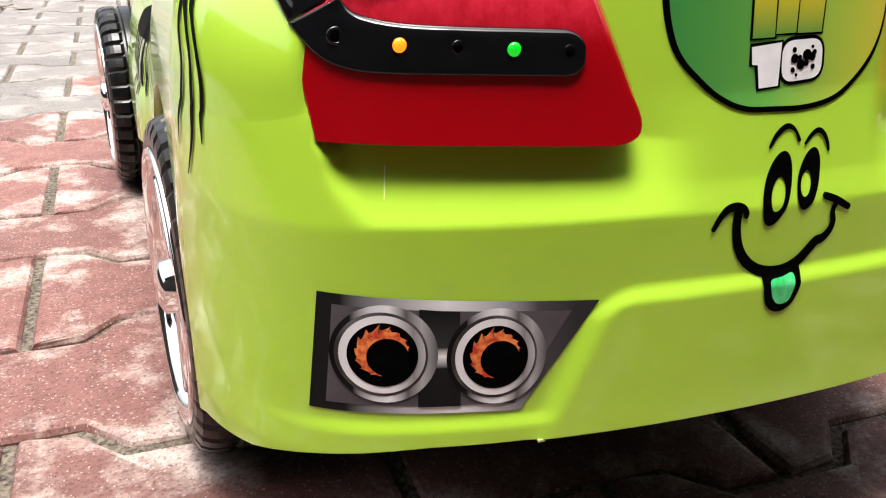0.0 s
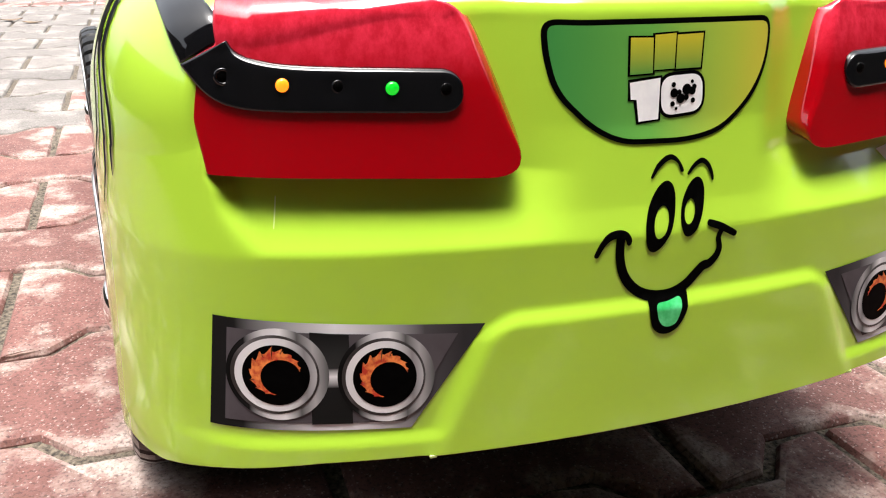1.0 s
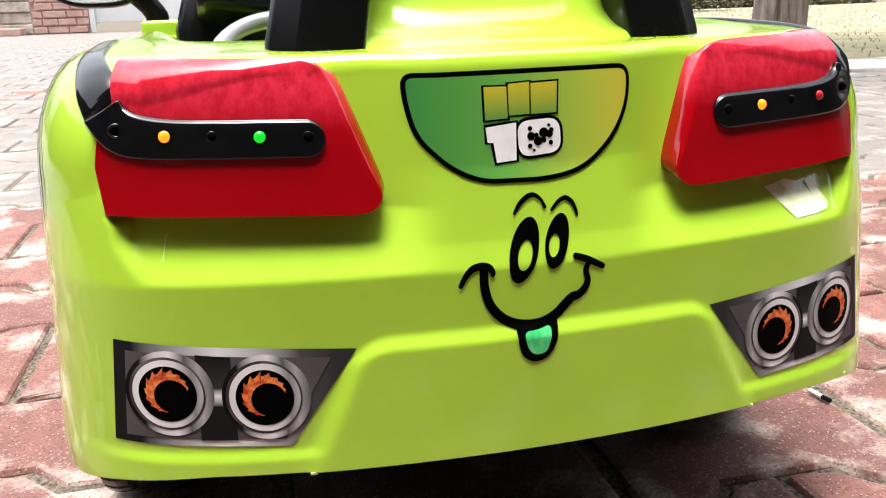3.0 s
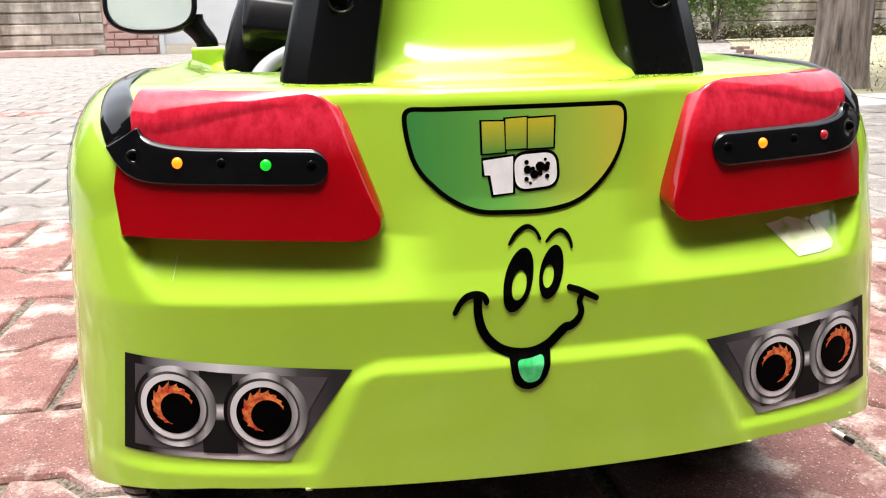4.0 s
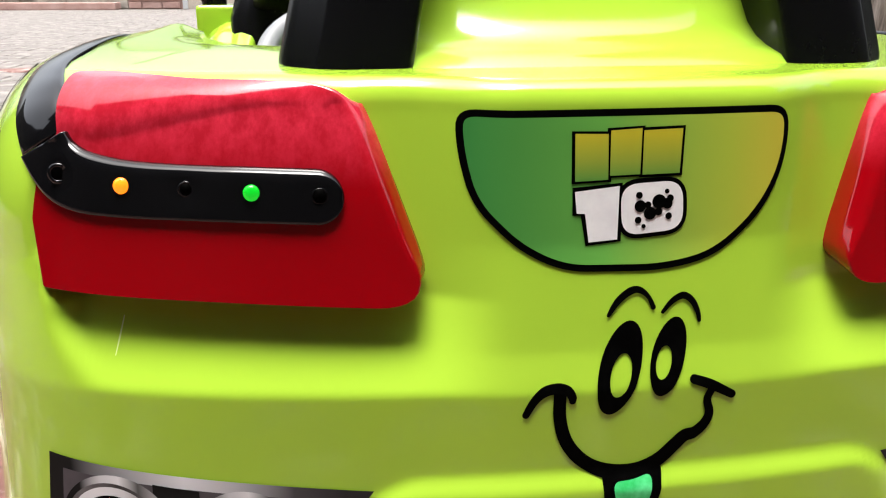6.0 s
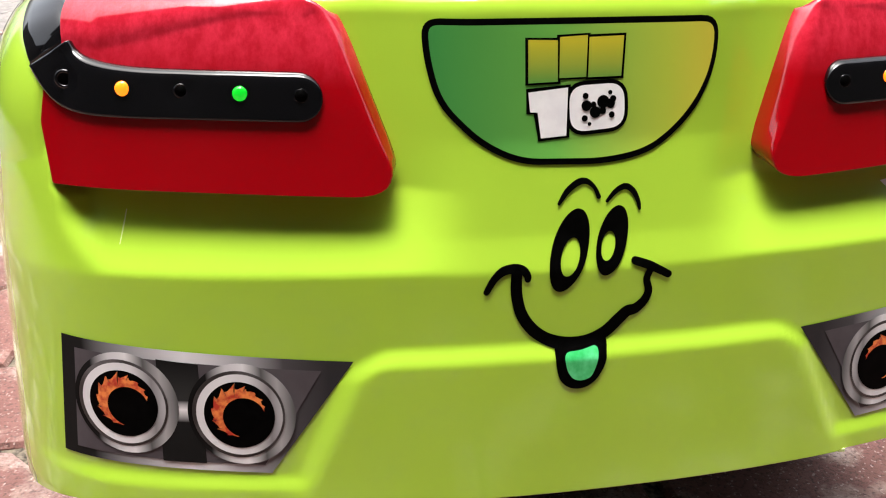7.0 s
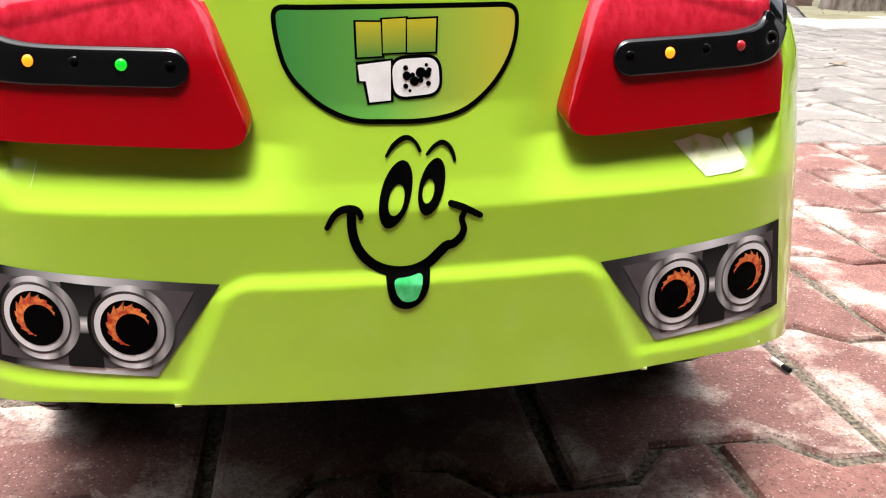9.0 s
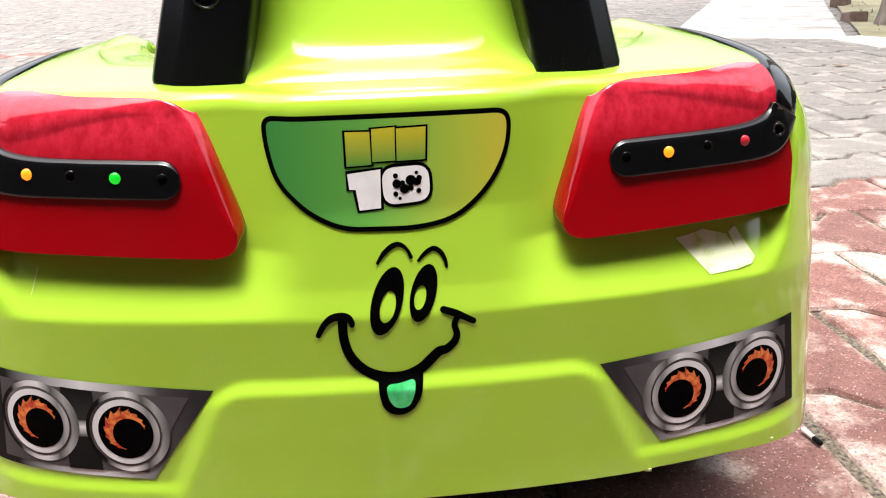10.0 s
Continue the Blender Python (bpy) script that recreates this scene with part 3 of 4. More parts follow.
def build_face(parent):
    mouth = [(-0.0362, 0.2573), (-0.0362, 0.2472), (-0.0338, 0.2374), (-0.0286, 0.2297), (-0.0213, 0.2245), (-0.0119, 0.2220), (-0.0022, 0.2224), (0.0063, 0.2261), (0.0126, 0.2317), (0.0169, 0.2355), (0.0211, 0.2366), (0.0253, 0.2403), (0.0272, 0.2450), (0.0260, 0.2507), (0.0275, 0.2545)]
    face = stroke("face_sticker", mouth, [0.0052, 0.0054, 0.0058, 0.0060, 0.0062, 0.0060, 0.0056, 0.0046, 0.0036, 0.0034], 0.0006, INK, parent, "black cartoon smile sticker with green tongue")
    stroke("smile_end", [(-0.0501, 0.2488), (-0.0466, 0.2547), (-0.0424, 0.2582), (-0.0370, 0.2592), (-0.0331, 0.2582), (-0.0313, 0.2557), (-0.0311, 0.2540)], [0.003, 0.0036, 0.0040, 0.0042, 0.0040, 0.0036, 0.0030], 0.0007, INK, face)
    stroke("smile_end", [(0.0201, 0.2597), (0.0276, 0.2570), (0.0367, 0.2523)], [0.0038, 0.0042, 0.0036], 0.0007, INK, face)
    stroke("brow", [(-0.0152, 0.2864), (-0.0112, 0.2918), (-0.0060, 0.2955), (-0.0020, 0.2958), (0.0016, 0.2930), (0.0036, 0.2888)], [0.0016, 0.0028, 0.0031, 0.0027, 0.0018, 0.0022], 0.0007, INK, face)
    stroke("brow", [(0.0076, 0.2867), (0.0120, 0.2910), (0.0166, 0.2928), (0.0203, 0.2905), (0.0226, 0.2860), (0.0232, 0.2826)], [0.0016, 0.0024, 0.0029, 0.0027, 0.0022, 0.0016], 0.0007, INK, face)
    eye = [(ellipse(-0.0110, 0.2656, 0.0084, 0.0192, -18), ellipse(-0.0108, 0.2628, 0.0042, 0.0087, -17)), (ellipse(0.0095, 0.2691, 0.0070, 0.0160, -17), ellipse(0.0075, 0.2668, 0.0032, 0.0066, -15))]
    for outer, inner in eye:
        a, b = [Vector(p) for p in outer], [Vector(p) for p in inner]
        rows = [[stuck(*(p + (q - p) * k), 0.0007) for p, q in zip(a, b)] for k in np.linspace(0, 1, 6)]
        bm, vs = sheet(rows, closed=True)
        part("eye", bm, INK, face, "black oval eye with open centre")
    tongue = [(-0.0185, 0.2250), (-0.0182, 0.2130), (-0.0162, 0.2050), (-0.0115, 0.2010), (-0.0050, 0.2003), (0.0010, 0.2034), (0.0058, 0.2109), (0.0080, 0.2262), (-0.006, 0.2225)]
    patch("tongue_outline", [tuple(p) for p in polygon([(x, z, 0.006) for x, z in tongue])], 0.00075, INK, face, rings=8)
    inner = [(-0.0144, 0.2188), (-0.0128, 0.2100), (-0.0100, 0.2058), (-0.0062, 0.2046), (-0.0012, 0.2058), (0.0018, 0.2126), (0.0030, 0.2214), (-0.0055, 0.2190)]
    patch("tongue", [tuple(p) for p in polygon([(x, z, 0.004) for x, z in inner])], 0.0011, TONGUE, face, "mint green tongue", rings=8)


build_face(toy_car)


def sheen(name, cx, span):
    """Silver print, light and dark in turns along x."""
    return printed(name, "X", [(0.0, (0.005, 0.005, 0.005)), (0.22, (0.012, 0.012, 0.012)), (0.44, (0.46, 0.45, 0.47)), (0.55, (0.74, 0.73, 0.76)), (0.70, (0.46, 0.45, 0.47)), (0.86, (0.07, 0.065, 0.07)), (1.0, (0.03, 0.028, 0.03))], cx + span, cx - span)


RING_DARK = mottled("dark_ring_print", (0.012, 0.011, 0.011), (0.10, 0.095, 0.10), 45, 0.35, (0.45, 0.7))
HUB = printed("hub_print", "Z", [(0.0, (0.01, 0.01, 0.01)), (0.36, (0.012, 0.012, 0.012)), (0.5, (0.75, 0.74, 0.76)), (0.60, (0.03, 0.03, 0.03)), (1.0, (0.01, 0.01, 0.01))], 0.172, 0.217)


def build_exhaust(parent, side):
    def sx(poly):
        return [(side * -x, z) for x, z in poly]

    frame_print = sheen("silver_frame_print", side * 0.195, side * 0.072)
    edge = [(-0.2450, 0.2266), (-0.1113, 0.2178), (-0.1516, 0.1625), (-0.2514, 0.1660)]
    edge = [tuple(p) for p in dense([Vector(p) for p in edge], 0.006)]
    mid = (side * 0.192, 0.194)
    tag = patch("exhaust_sticker", sx(edge), 0.0006, frame_print, parent, "printed twin exhaust sticker with silver frame", mid, 14)
    inset = [(-0.2390, 0.2208), (-0.1260, 0.2138), (-0.1545, 0.1668), (-0.2440, 0.1700)]
    patch("plate", sx(inset), 0.0009, PLATE, tag, "dark grey printed plate", mid, 14)
    gap = [(-0.2005, 0.2190), (-0.1815, 0.2170), (-0.1815, 0.1675), (-0.2020, 0.1680)]
    patch("gap", sx(gap), 0.0012, HUB, tag, "black bar with silver glint between the pipes", rings=8)
    for cx, cz in ((-0.2178, 0.1962), (-0.1645, 0.1928)):
        r = 0.0252
        ring = printed("silver_ring_print", "X", [(0.0, (0.004, 0.004, 0.004)), (0.22, (0.01, 0.01, 0.01)), (0.40, (0.58, 0.57, 0.59)), (0.56, (0.74, 0.73, 0.75)), (0.72, (0.10, 0.10, 0.10)), (0.86, (0.36, 0.35, 0.36)), (1.0, (0.10, 0.10, 0.10))], side * -(cx - r), side * -(cx + r))
        rim = printed("bright_rim_print", "X", [(0.0, (0.60, 0.59, 0.61)), (0.35, (0.72, 0.71, 0.73)), (0.60, (0.66, 0.65, 0.67)), (0.78, (0.22, 0.21, 0.22)), (1.0, (0.62, 0.61, 0.63))], side * -(cx - r), side * -(cx + r))
        for name, k, dx, lift, mat in (("pipe_ring", 1.0, 0.001, 0.0014, ring), ("pipe_shade", 0.86, -0.0004, 0.0016, RING_DARK), ("pipe_rim", 0.80, 0.0, 0.0018, rim), ("pipe_mouth", 0.655, 0.0, 0.0020, INK)):
            patch(name, sx(ellipse(cx + dx, cz, r * k * 0.98, r * k, 0, 48)), lift, mat, tag, rings=8)
        inner, outer = [], []
        for n, a in enumerate(np.linspace(radians(20), radians(252), 71)):
            u = n / 70
            swell = math.sin(math.pi * u)
            fat = 0.0050 * swell ** 1.2
            spike = (0.0000, 0.0003, 0.0008, 0.0017, 0.0025, 0.0006)[n % 6] * (0.75 + 0.45 * math.sin(n * 2.3)) * swell ** 0.6
            ccx, ccz = cx + 0.0022, cz - 0.0012
            inner.append((ccx + 0.0098 * math.cos(a), ccz + 0.0098 * math.sin(a)))
            far, b = 0.0099 + fat + spike, a - 75 * spike
            outer.append((ccx + far * math.cos(b), ccz + far * math.sin(b)))
        rows = [[stuck(side * -(p[0] + (q[0] - p[0]) * k), p[1] + (q[1] - p[1]) * k, 0.0022) for p, q in zip(inner, outer)] for k in (0, 0.5, 1)]
        bm, vs = sheet(rows)
        part("flame", bm, FLAME, tag, "orange crescent of flames")


for side in (-1, 1):
    build_exhaust(toy_car, side)


# a scrap of clear tape left on the shelf below the lamp
# pale tones paint in the sky's glare off the clear tape
TAPE = mottled("scuffed_tape_glare", (0.50, 0.68, 0.14), (0.80, 0.85, 0.58), 60, 0.10, (0.36, 0.52), bumps=0.15, bump_scale=140, distance=0.0005)
SCRATCH = mottled("scratched_green", (0.52, 0.68, 0.22), (0.62, 0.74, 0.34), 300, 0.5)
for x, w in ((-0.141, 0.004), (0.143, 0.004), (0.232, 0.003)):
    bm = bmesh.new()
    y = rear(x, 0.147)
    box(bm, (x - w / 2, y - 0.0004, 0.1448), (x + w / 2, y + 0.002, 0.1466), 0.0004)
    part("mould_flash", bm, SCRATCH, toy_car, "pale ragged moulding flash")
tape = patch("tape_scrap", [(0.1630, 0.2832), (0.1720, 0.2842), (0.1818, 0.2860), (0.1900, 0.2838), (0.1972, 0.2818), (0.2036, 0.2714), (0.1995, 0.2636), (0.1819, 0.2630), (0.1740, 0.2715)], 0.0007, TAPE, toy_car, "scuffed scrap of clear tape with its sky glare painted pale", (0.184, 0.274), 8)
patch("curled_edge", [(0.1988, 0.2828), (0.2038, 0.2852), (0.2100, 0.2755), (0.2146, 0.2680), (0.2110, 0.2648), (0.1985, 0.2634), (0.2030, 0.2712)], 0.0010, TAPE, tape, mid=(0.2075, 0.2710), rings=6)
stroke("scratch", [(-0.2095, 0.2835), (-0.2110, 0.2765), (-0.2125, 0.2700)], [0.0004, 0.0007, 0.0004], 0.0004, SCRATCH, toy_car, "pale hairline scratch")

# claw marks on the left flank
def on_flank(y, z, lift):
    edge = top(y) - 0.080
    if z > edge:
        return shoulder(y, math.asin(min(0.98, (z - edge) / 0.080)), lift)
    return -(flank(y, z) + lift), y, z


CLAWS = (
    ((0.1105, 0.3740), (0.1074, 0.3593), (0.1050, 0.3474), (0.1015, 0.3417), (0.0919, 0.3277), (0.0853, 0.3122), (0.0862, 0.2961), (0.0835, 0.2830)),
    ((0.1262, 0.3690), (0.1213, 0.3545), (0.1160, 0.3473), (0.1076, 0.3364), (0.0986, 0.3211), (0.0975, 0.2982), (0.0965, 0.2820), (0.1010, 0.2633)),
    ((0.1300, 0.3690), (0.1255, 0.3570), (0.1233, 0.3453), (0.1206, 0.3354), (0.1112, 0.3189), (0.1139, 0.3007), (0.1190, 0.2885), (0.1175, 0.2753)))
for claw in CLAWS:
    stroke("claw_mark", claw, [0.0085, 0.0075, 0.0060, 0.0040, 0.0034, 0.0042, 0.0034, 0.0010], 0.0008, INK, toy_car, "thin black claw scratch print", surface=on_flank)
for y, z0, z1, w in ((0.410, 0.290, 0.252, 0.006), (0.422, 0.300, 0.240, 0.010), (0.438, 0.300, 0.246, 0.012), (0.456, 0.300, 0.236, 0.012), (0.476, 0.300, 0.244, 0.014), (0.500, 0.298, 0.232, 0.014), (0.530, 0.296, 0.246, 0.016)):
    stroke("splash_mark", [(y - 0.004, z0), (y, (z0 + z1) / 2 + 0.008), (y + 0.002, z1 + 0.010), (y, z1)], [w * 0.8, w * 0.5, w * 0.75, w * 0.4], 0.0008, INK, toy_car, "black dripping splash print on the flank", surface=on_flank)

stroke("splash_mark", [(0.418, 0.290), (0.450, 0.296), (0.490, 0.294), (0.540, 0.290)], [0.016, 0.026, 0.028, 0.018], 0.0009, INK, toy_car, "black dripping splash print on the flank", surface=on_flank)


# ---- wheels ----
def build_wheel(parent, side, cy, outer, r=0.128, wide=0.08):
    hub = Matrix.Translation((side * outer, cy, r))
    turned = hub @ Matrix.Rotation(radians(side * -3.5), 4, "Z") @ hub.inverted()

    def lathe(profile, n, tread=None):
        rows = []
        for x, rad in profile:
            row = []
            for i in range(n):
                a = 2 * math.pi * i / n
                q = rad - (tread(x, rad, i) if tread else 0)
                row.append(turned @ Vector((side * (outer - x), cy + q * math.sin(a), r + q * math.cos(a))))
            rows.append(row)
        return sheet(rows, closed=True)

    def grooves(x, rad, i):
        if rad < r - 0.012:
            return 0.0
        shoulder = x < wide * 0.36 or x > wide * 0.64
        return 0.003 if (i % 5 == 0 and shoulder) or (wide * 0.36 <= x <= wide * 0.40) or (wide * 0.60 <= x <= wide * 0.64) else 0.0

    w = wide
    tyre = [(0.012, 0.100), (0.005, 0.1025), (0.002, 0.106), (0.001, 0.111), (0.002, 0.117), (0.005, 0.123), (0.010, r - 0.0022), (0.015, r - 0.0006), (w * 0.3, r), (w * 0.36, r), (w * 0.365, r), (w * 0.395, r), (w * 0.42, r), (w * 0.58, r), (w * 0.605, r), (w * 0.635, r), (w * 0.66, r), (w * 0.8, r), (w - 0.012, r - 0.001), (w - 0.006, r - 0.006), (w, r - 0.016), (w, 0.10)]
    bm, vs = lathe(tyre, 200, grooves)
    bm.faces.new(vs[-1])
    wheel = part("wheel", bm, RUBBER, parent, "black tyre with block tread on a chrome rim", smooth=False)
    bm, vs = lathe([(0.008, 0.1025), (0.001, 0.1045), (-0.001, 0.1030), (-0.0005, 0.0995), (0.006, 0.0965), (0.016, 0.092), (0.020, 0.05), (0.018, 0.001)], 72)
    part("rim", bm, CHROME, wheel, "chrome plastic wheel rim")
    for k in range(6):
        bm = bmesh.new()
        box(bm, (-0.006, -0.009, 0.012), (0.010, 0.009, 0.099), 0.004)
        bmesh.ops.transform(bm, matrix=turned @ pose(side * (outer - 0.012), cy, r) @ Matrix.Rotation(radians(60 * k + 8), 4, "X"), verts=bm.verts)
        part("spoke", bm, CHROME, wheel)
    bm, vs = lathe([(0.012, 0.022), (-0.002, 0.02), (-0.006, 0.012), (-0.007, 0.001)], 30)
    part("hub_cap", bm, CHROME, wheel)


for side in (-1, 1):
    build_wheel(toy_car, side, 0.262, 0.307)
    build_wheel(toy_car, side, 0.97, 0.345)


# ---- cockpit ----
bm = bmesh.new()
box(bm, (-0.15, 0.24, 0.20), (0.15, 0.62, 0.26), 0.02)
part("seat", bm, SATIN_BLACK, toy_car, "black plastic seat")
bm, vs = sheet([ring_at(0, 0.89 + d, w, 0.10, z, 48, 5.0) for z, d, w in ((0.30, 0.0, 0.245), (0.37, 0.0, 0.243), (0.42, 0.01, 0.228), (0.47, 0.02, 0.208), (0.51, 0.04, 0.185), (0.525, 0.05, 0.16))], closed=True)
bm.faces.new(vs[-1])
part("dashboard", bm, SATIN_BLACK, toy_car, "black plastic dashboard cowl")
bm = bmesh.new()
box(bm, (-0.062, -0.035, -0.030), (0.062, 0.035, 0.030), 0.013, pose(-0.143, 0.78, 0.412, -24, 8, 0))
part("horn_pad", bm, SATIN_BLACK, toy_car, "dark plastic steering pad")
rows = []
for i in range(40):
    a = 2 * math.pi * i / 40
    row = []
    for j in range(12):
        b = 2 * math.pi * j / 12
        p = Vector(((0.085 + 0.011 * math.cos(b)) * math.cos(a), (0.085 + 0.011 * math.cos(b)) * math.sin(a), 0.011 * math.sin(b)))
        row.append(pose(-0.10, 0.60, 0.336, 35, 0, 0) @ p)
    rows.append(row)
rows.append(rows[0])
bm, vs = sheet(rows, closed=True)
part("steering_wheel", bm, GREY_PLASTIC, toy_car, "grey plastic steering wheel")


def build_mirror(parent, side):
    c = Vector((side * 0.352, 0.93, 0.455))
    bm, vs = sheet([ring_at(0, 0, 0.071 * k, 0.052 * k, d, 48, 2.8) for k, d in ((0.3, 0.045), (0.7, 0.035), (0.95, 0.015), (1.0, 0.0), (0.98, -0.006), (0.9, -0.007), (0.88, -0.003))], closed=True)
    bm.faces.new(vs[0])
    bmesh.ops.transform(bm, matrix=Matrix.Translation(c) @ pose(0, 0, 0, 90 - 17, 0, 0) @ Matrix.Diagonal((1, 1, -1, 1)), verts=bm.verts)
    mirror = part("side_mirror", bm, SATIN_BLACK, parent, "black side mirror on a short stalk")
    bm = bmesh.new()
    ring = [bm.verts.new(p) for p in ring_at(0, 0, 0.064, 0.0455, -0.004, 48, 2.8)]
    bm.faces.new(ring)
    bmesh.ops.transform(bm, matrix=Matrix.Translation(c) @ pose(0, 0, 0, 90 - 17, 0, 0) @ Matrix.Diagonal((1, 1, -1, 1)), verts=bm.verts)
    part("mirror_glass", bm, MIRROR, mirror, "reflecting mirror pane, the sky's paleness painted in")
    rows = []
    for u in np.linspace(0, 1, 8):
        x = c.x - side * (0.050 + 0.030 * smooth(0, 0.9, u))
        rows.append(ring_at(x, 0.94, 0.027 - 0.011 * u, 0.016, 0.434 - 0.054 * u, 16, 2.5))
    bm, vs = sheet(rows, closed=True)
    part("stalk", bm, SATIN_BLACK, mirror)
    bm = bmesh.new()
    box(bm, (side * 0.264 - 0.03, 0.90, 0.33), (side * 0.264 + 0.03, 0.98, 0.384), 0.006)
    part("pedestal", bm, GREEN, mirror, "lime green mirror foot")


for side in (-1, 1):
    build_mirror(toy_car, side)

# ---- ground ----
PITCH, ROW, START, WAVE = 0.28, 0.197, 0.0745, 0.019


def paver_material(name, low, high, pale, cover):
    m = material(name, low, 0.75)
    info = m.node_tree.nodes.new("ShaderNodeObjectInfo")
    base = ramp(m, grain(m, 30, 8, 0.7), [(0.3, low), (0.7, high)])
    tone = node(m, "ShaderNodeHueSaturation")
    vary = node(m, "ShaderNodeMapRange", To_Min=0.85, To_Max=1.15)
    link(m, info.outputs["Random"], vary.inputs[0])
    link(m, vary.outputs[0], tone.inputs["Value"])
    link(m, base, tone.inputs["Color"])
    # pale bloom in soft patches, worn off in spots
    rim = m.node_tree.nodes.new("ShaderNodeAttribute")
    rim.attribute_name = "edge"
    weigh = node(m, "ShaderNodeMath")
    weigh.operation = "MULTIPLY_ADD"
    link(m, rim.outputs["Fac"], weigh.inputs[0])
    weigh.inputs[1].default_value = 0.075
    link(m, grain(m, 8, 6, 0.62), weigh.inputs[2])
    mask = ramp(m, weigh.outputs[0], [(0.52 - 0.1 * cover, (0, 0, 0)), (0.64 - 0.1 * cover, (0.85, 0.85, 0.85))])
    wear = ramp(m, grain(m, 120, 4, 0.7), [(0.36, (0.55, 0.55, 0.55)), (0.56, (1, 1, 1))])
    both = node(m, "ShaderNodeMath")
    both.operation = "MULTIPLY"
    link(m, mask, both.inputs[0])
    link(m, wear, both.inputs[1])
    mix = node(m, "ShaderNodeMix")
    mix.data_type = "RGBA"
    link(m, both.outputs[0], mix.inputs[0])
    link(m, tone.outputs[0], mix.inputs[6])
    mix.inputs[7].default_value = (*pale, 1)
    # single grains of sand and stone
    grit = node(m, "ShaderNodeTexVoronoi", Scale=620.0)
    link(m, place(m), grit.inputs["Vector"])
    sparks = ramp(m, grit.outputs["Color"], [(0.82, (0, 0, 0)), (0.90, (0.36, 0.36, 0.36))])
    pits = ramp(m, grain(m, 300, 3, 0.6), [(0.34, (0.45, 0.45, 0.45)), (0.48, (1, 1, 1))])
    dark = node(m, "ShaderNodeMix")
    dark.data_type, dark.blend_type = "RGBA", "MULTIPLY"
    dark.inputs[0].default_value = 1.0
    link(m, mix.outputs[2], dark.inputs[6])
    link(m, pits, dark.inputs[7])
    light = node(m, "ShaderNodeMix")
    light.data_type = "RGBA"
    link(m, sparks, light.inputs[0])
    link(m, dark.outputs[2], light.inputs[6])
    light.inputs[7].default_value = (0.62, 0.52, 0.48, 1)
    link(m, light.outputs[2], bsdf(m).inputs["Base Color"])
    bump(m, grain(m, 300, 6, 0.7), 0.5, 0.002)
    return m


RED_PAVER = paver_material("red_paver", (0.114, 0.042, 0.034), (0.205, 0.092, 0.076), (0.50, 0.41, 0.36), -0.16)
GREY_PAVER = paver_material("grey_paver", (0.118, 0.105, 0.096), (0.185, 0.168, 0.154), (0.29, 0.266, 0.243), -0.15)
JOINT = mottled("joint_sand", (0.020, 0.016, 0.012), (0.18, 0.148, 0.11), 210, 0.95, bumps=0.8, bump_scale=260, distance=0.004)
GRASS_SOIL = mottled("dry_grass_ground", (0.175, 0.16, 0.092), (0.28, 0.256, 0.168), 3.5, 0.95, bumps=0.6, bump_scale=60, distance=0.02)
CONCRETE = mottled("pale_concrete", (0.30, 0.275, 0.26), (0.52, 0.49, 0.46), 6, 0.85, bumps=0.3, bump_scale=80)


def wave(x, k):
    h = -0.015 if k % 2 == 0 else 0.125
    u = abs(((x - h) / PITCH + 0.5) % 1.0 - 0.5)
    return WAVE * (1 - 2 * min(1.0, max(0.0, (u - 0.19) / 0.12)))


def joint_x(k):
    return 0.125 if k % 2 == 0 else 0.265


def paver_rings(k, x0):
    """The outline of one paver of row k whose left joint stands at x0: lower edge, then upper edge back."""
    knots = [x0] + sorted(x0 + d * PITCH for d in (0.19, 0.31, 0.69, 0.81)) + [x0 + PITCH]
    low = [(x, START + ROW * k + wave(x, k)) for x in knots]
    high = [(x, START + ROW * (k + 1) + wave(x, k + 1)) for x in knots]
    return low + high[::-1]


def paver_faces(bm, loop, jog=0.0, tilt=(0.0, 0.0)):
    cx, cy = sum(p[0] for p in loop) / len(loop), sum(p[1] for p in loop) / len(loop)
    worn = bm.verts.layers.float.get("edge") or bm.verts.layers.float.new("edge")
    rows, marks = [], (1.0, 1.0, 1.0, 1.0, 0.75, 0.0)
    for d, z in ((0.0055, -0.03), (0.0055, -0.0060), (0.0085, -0.0015), (0.0135, 0.0)):
        shrunk = grown(loop, -d)
        rows.append([(x, y, z + jog + tilt[0] * (x - cx) + tilt[1] * (y - cy)) for x, y in shrunk])
    for k in (0.84, 0.62):
        rows.append([(cx + (x - cx) * k, cy + (y - cy) * k, jog + tilt[0] * (x - cx) * k + tilt[1] * (y - cy) * k) for x, y in shrunk])
    bm, vs = sheet(rows, bm, closed=True)
    for row, mark in zip(vs, marks):
        for v in row:
            v[worn] = mark
    bm.faces.new(vs[-1])


ground = tagged(new("ground"), "sand-filled bed under the paved yard reaching the horizon", "ground", kind="structure")
bm = bmesh.new()
rows = [[(x, y, -0.0075 - (0.03 if abs(x) > 30 or abs(y) > 40 else 0)) for x in (-400, -30, -6, 6, 30, 400)] for y in (-400, -20, 0, 9, 40, 400)]
sheet(rows, bm)
part("ground_bed", bm, JOINT, ground)
tagged(ground.children[0], kind="structure")
nx, ny = 210, 250
spots = [(-1.3 + 2.6 * i / (nx - 1), -0.55 + 2.95 * j / (ny - 1)) for j in range(ny) for i in range(nx)]
heights = [-0.0062 + 0.0050 * noise.noise((x * 9, y * 9, 1.0)) + 0.0022 * noise.noise((x * 60, y * 60, 3.0)) for x, y in spots]
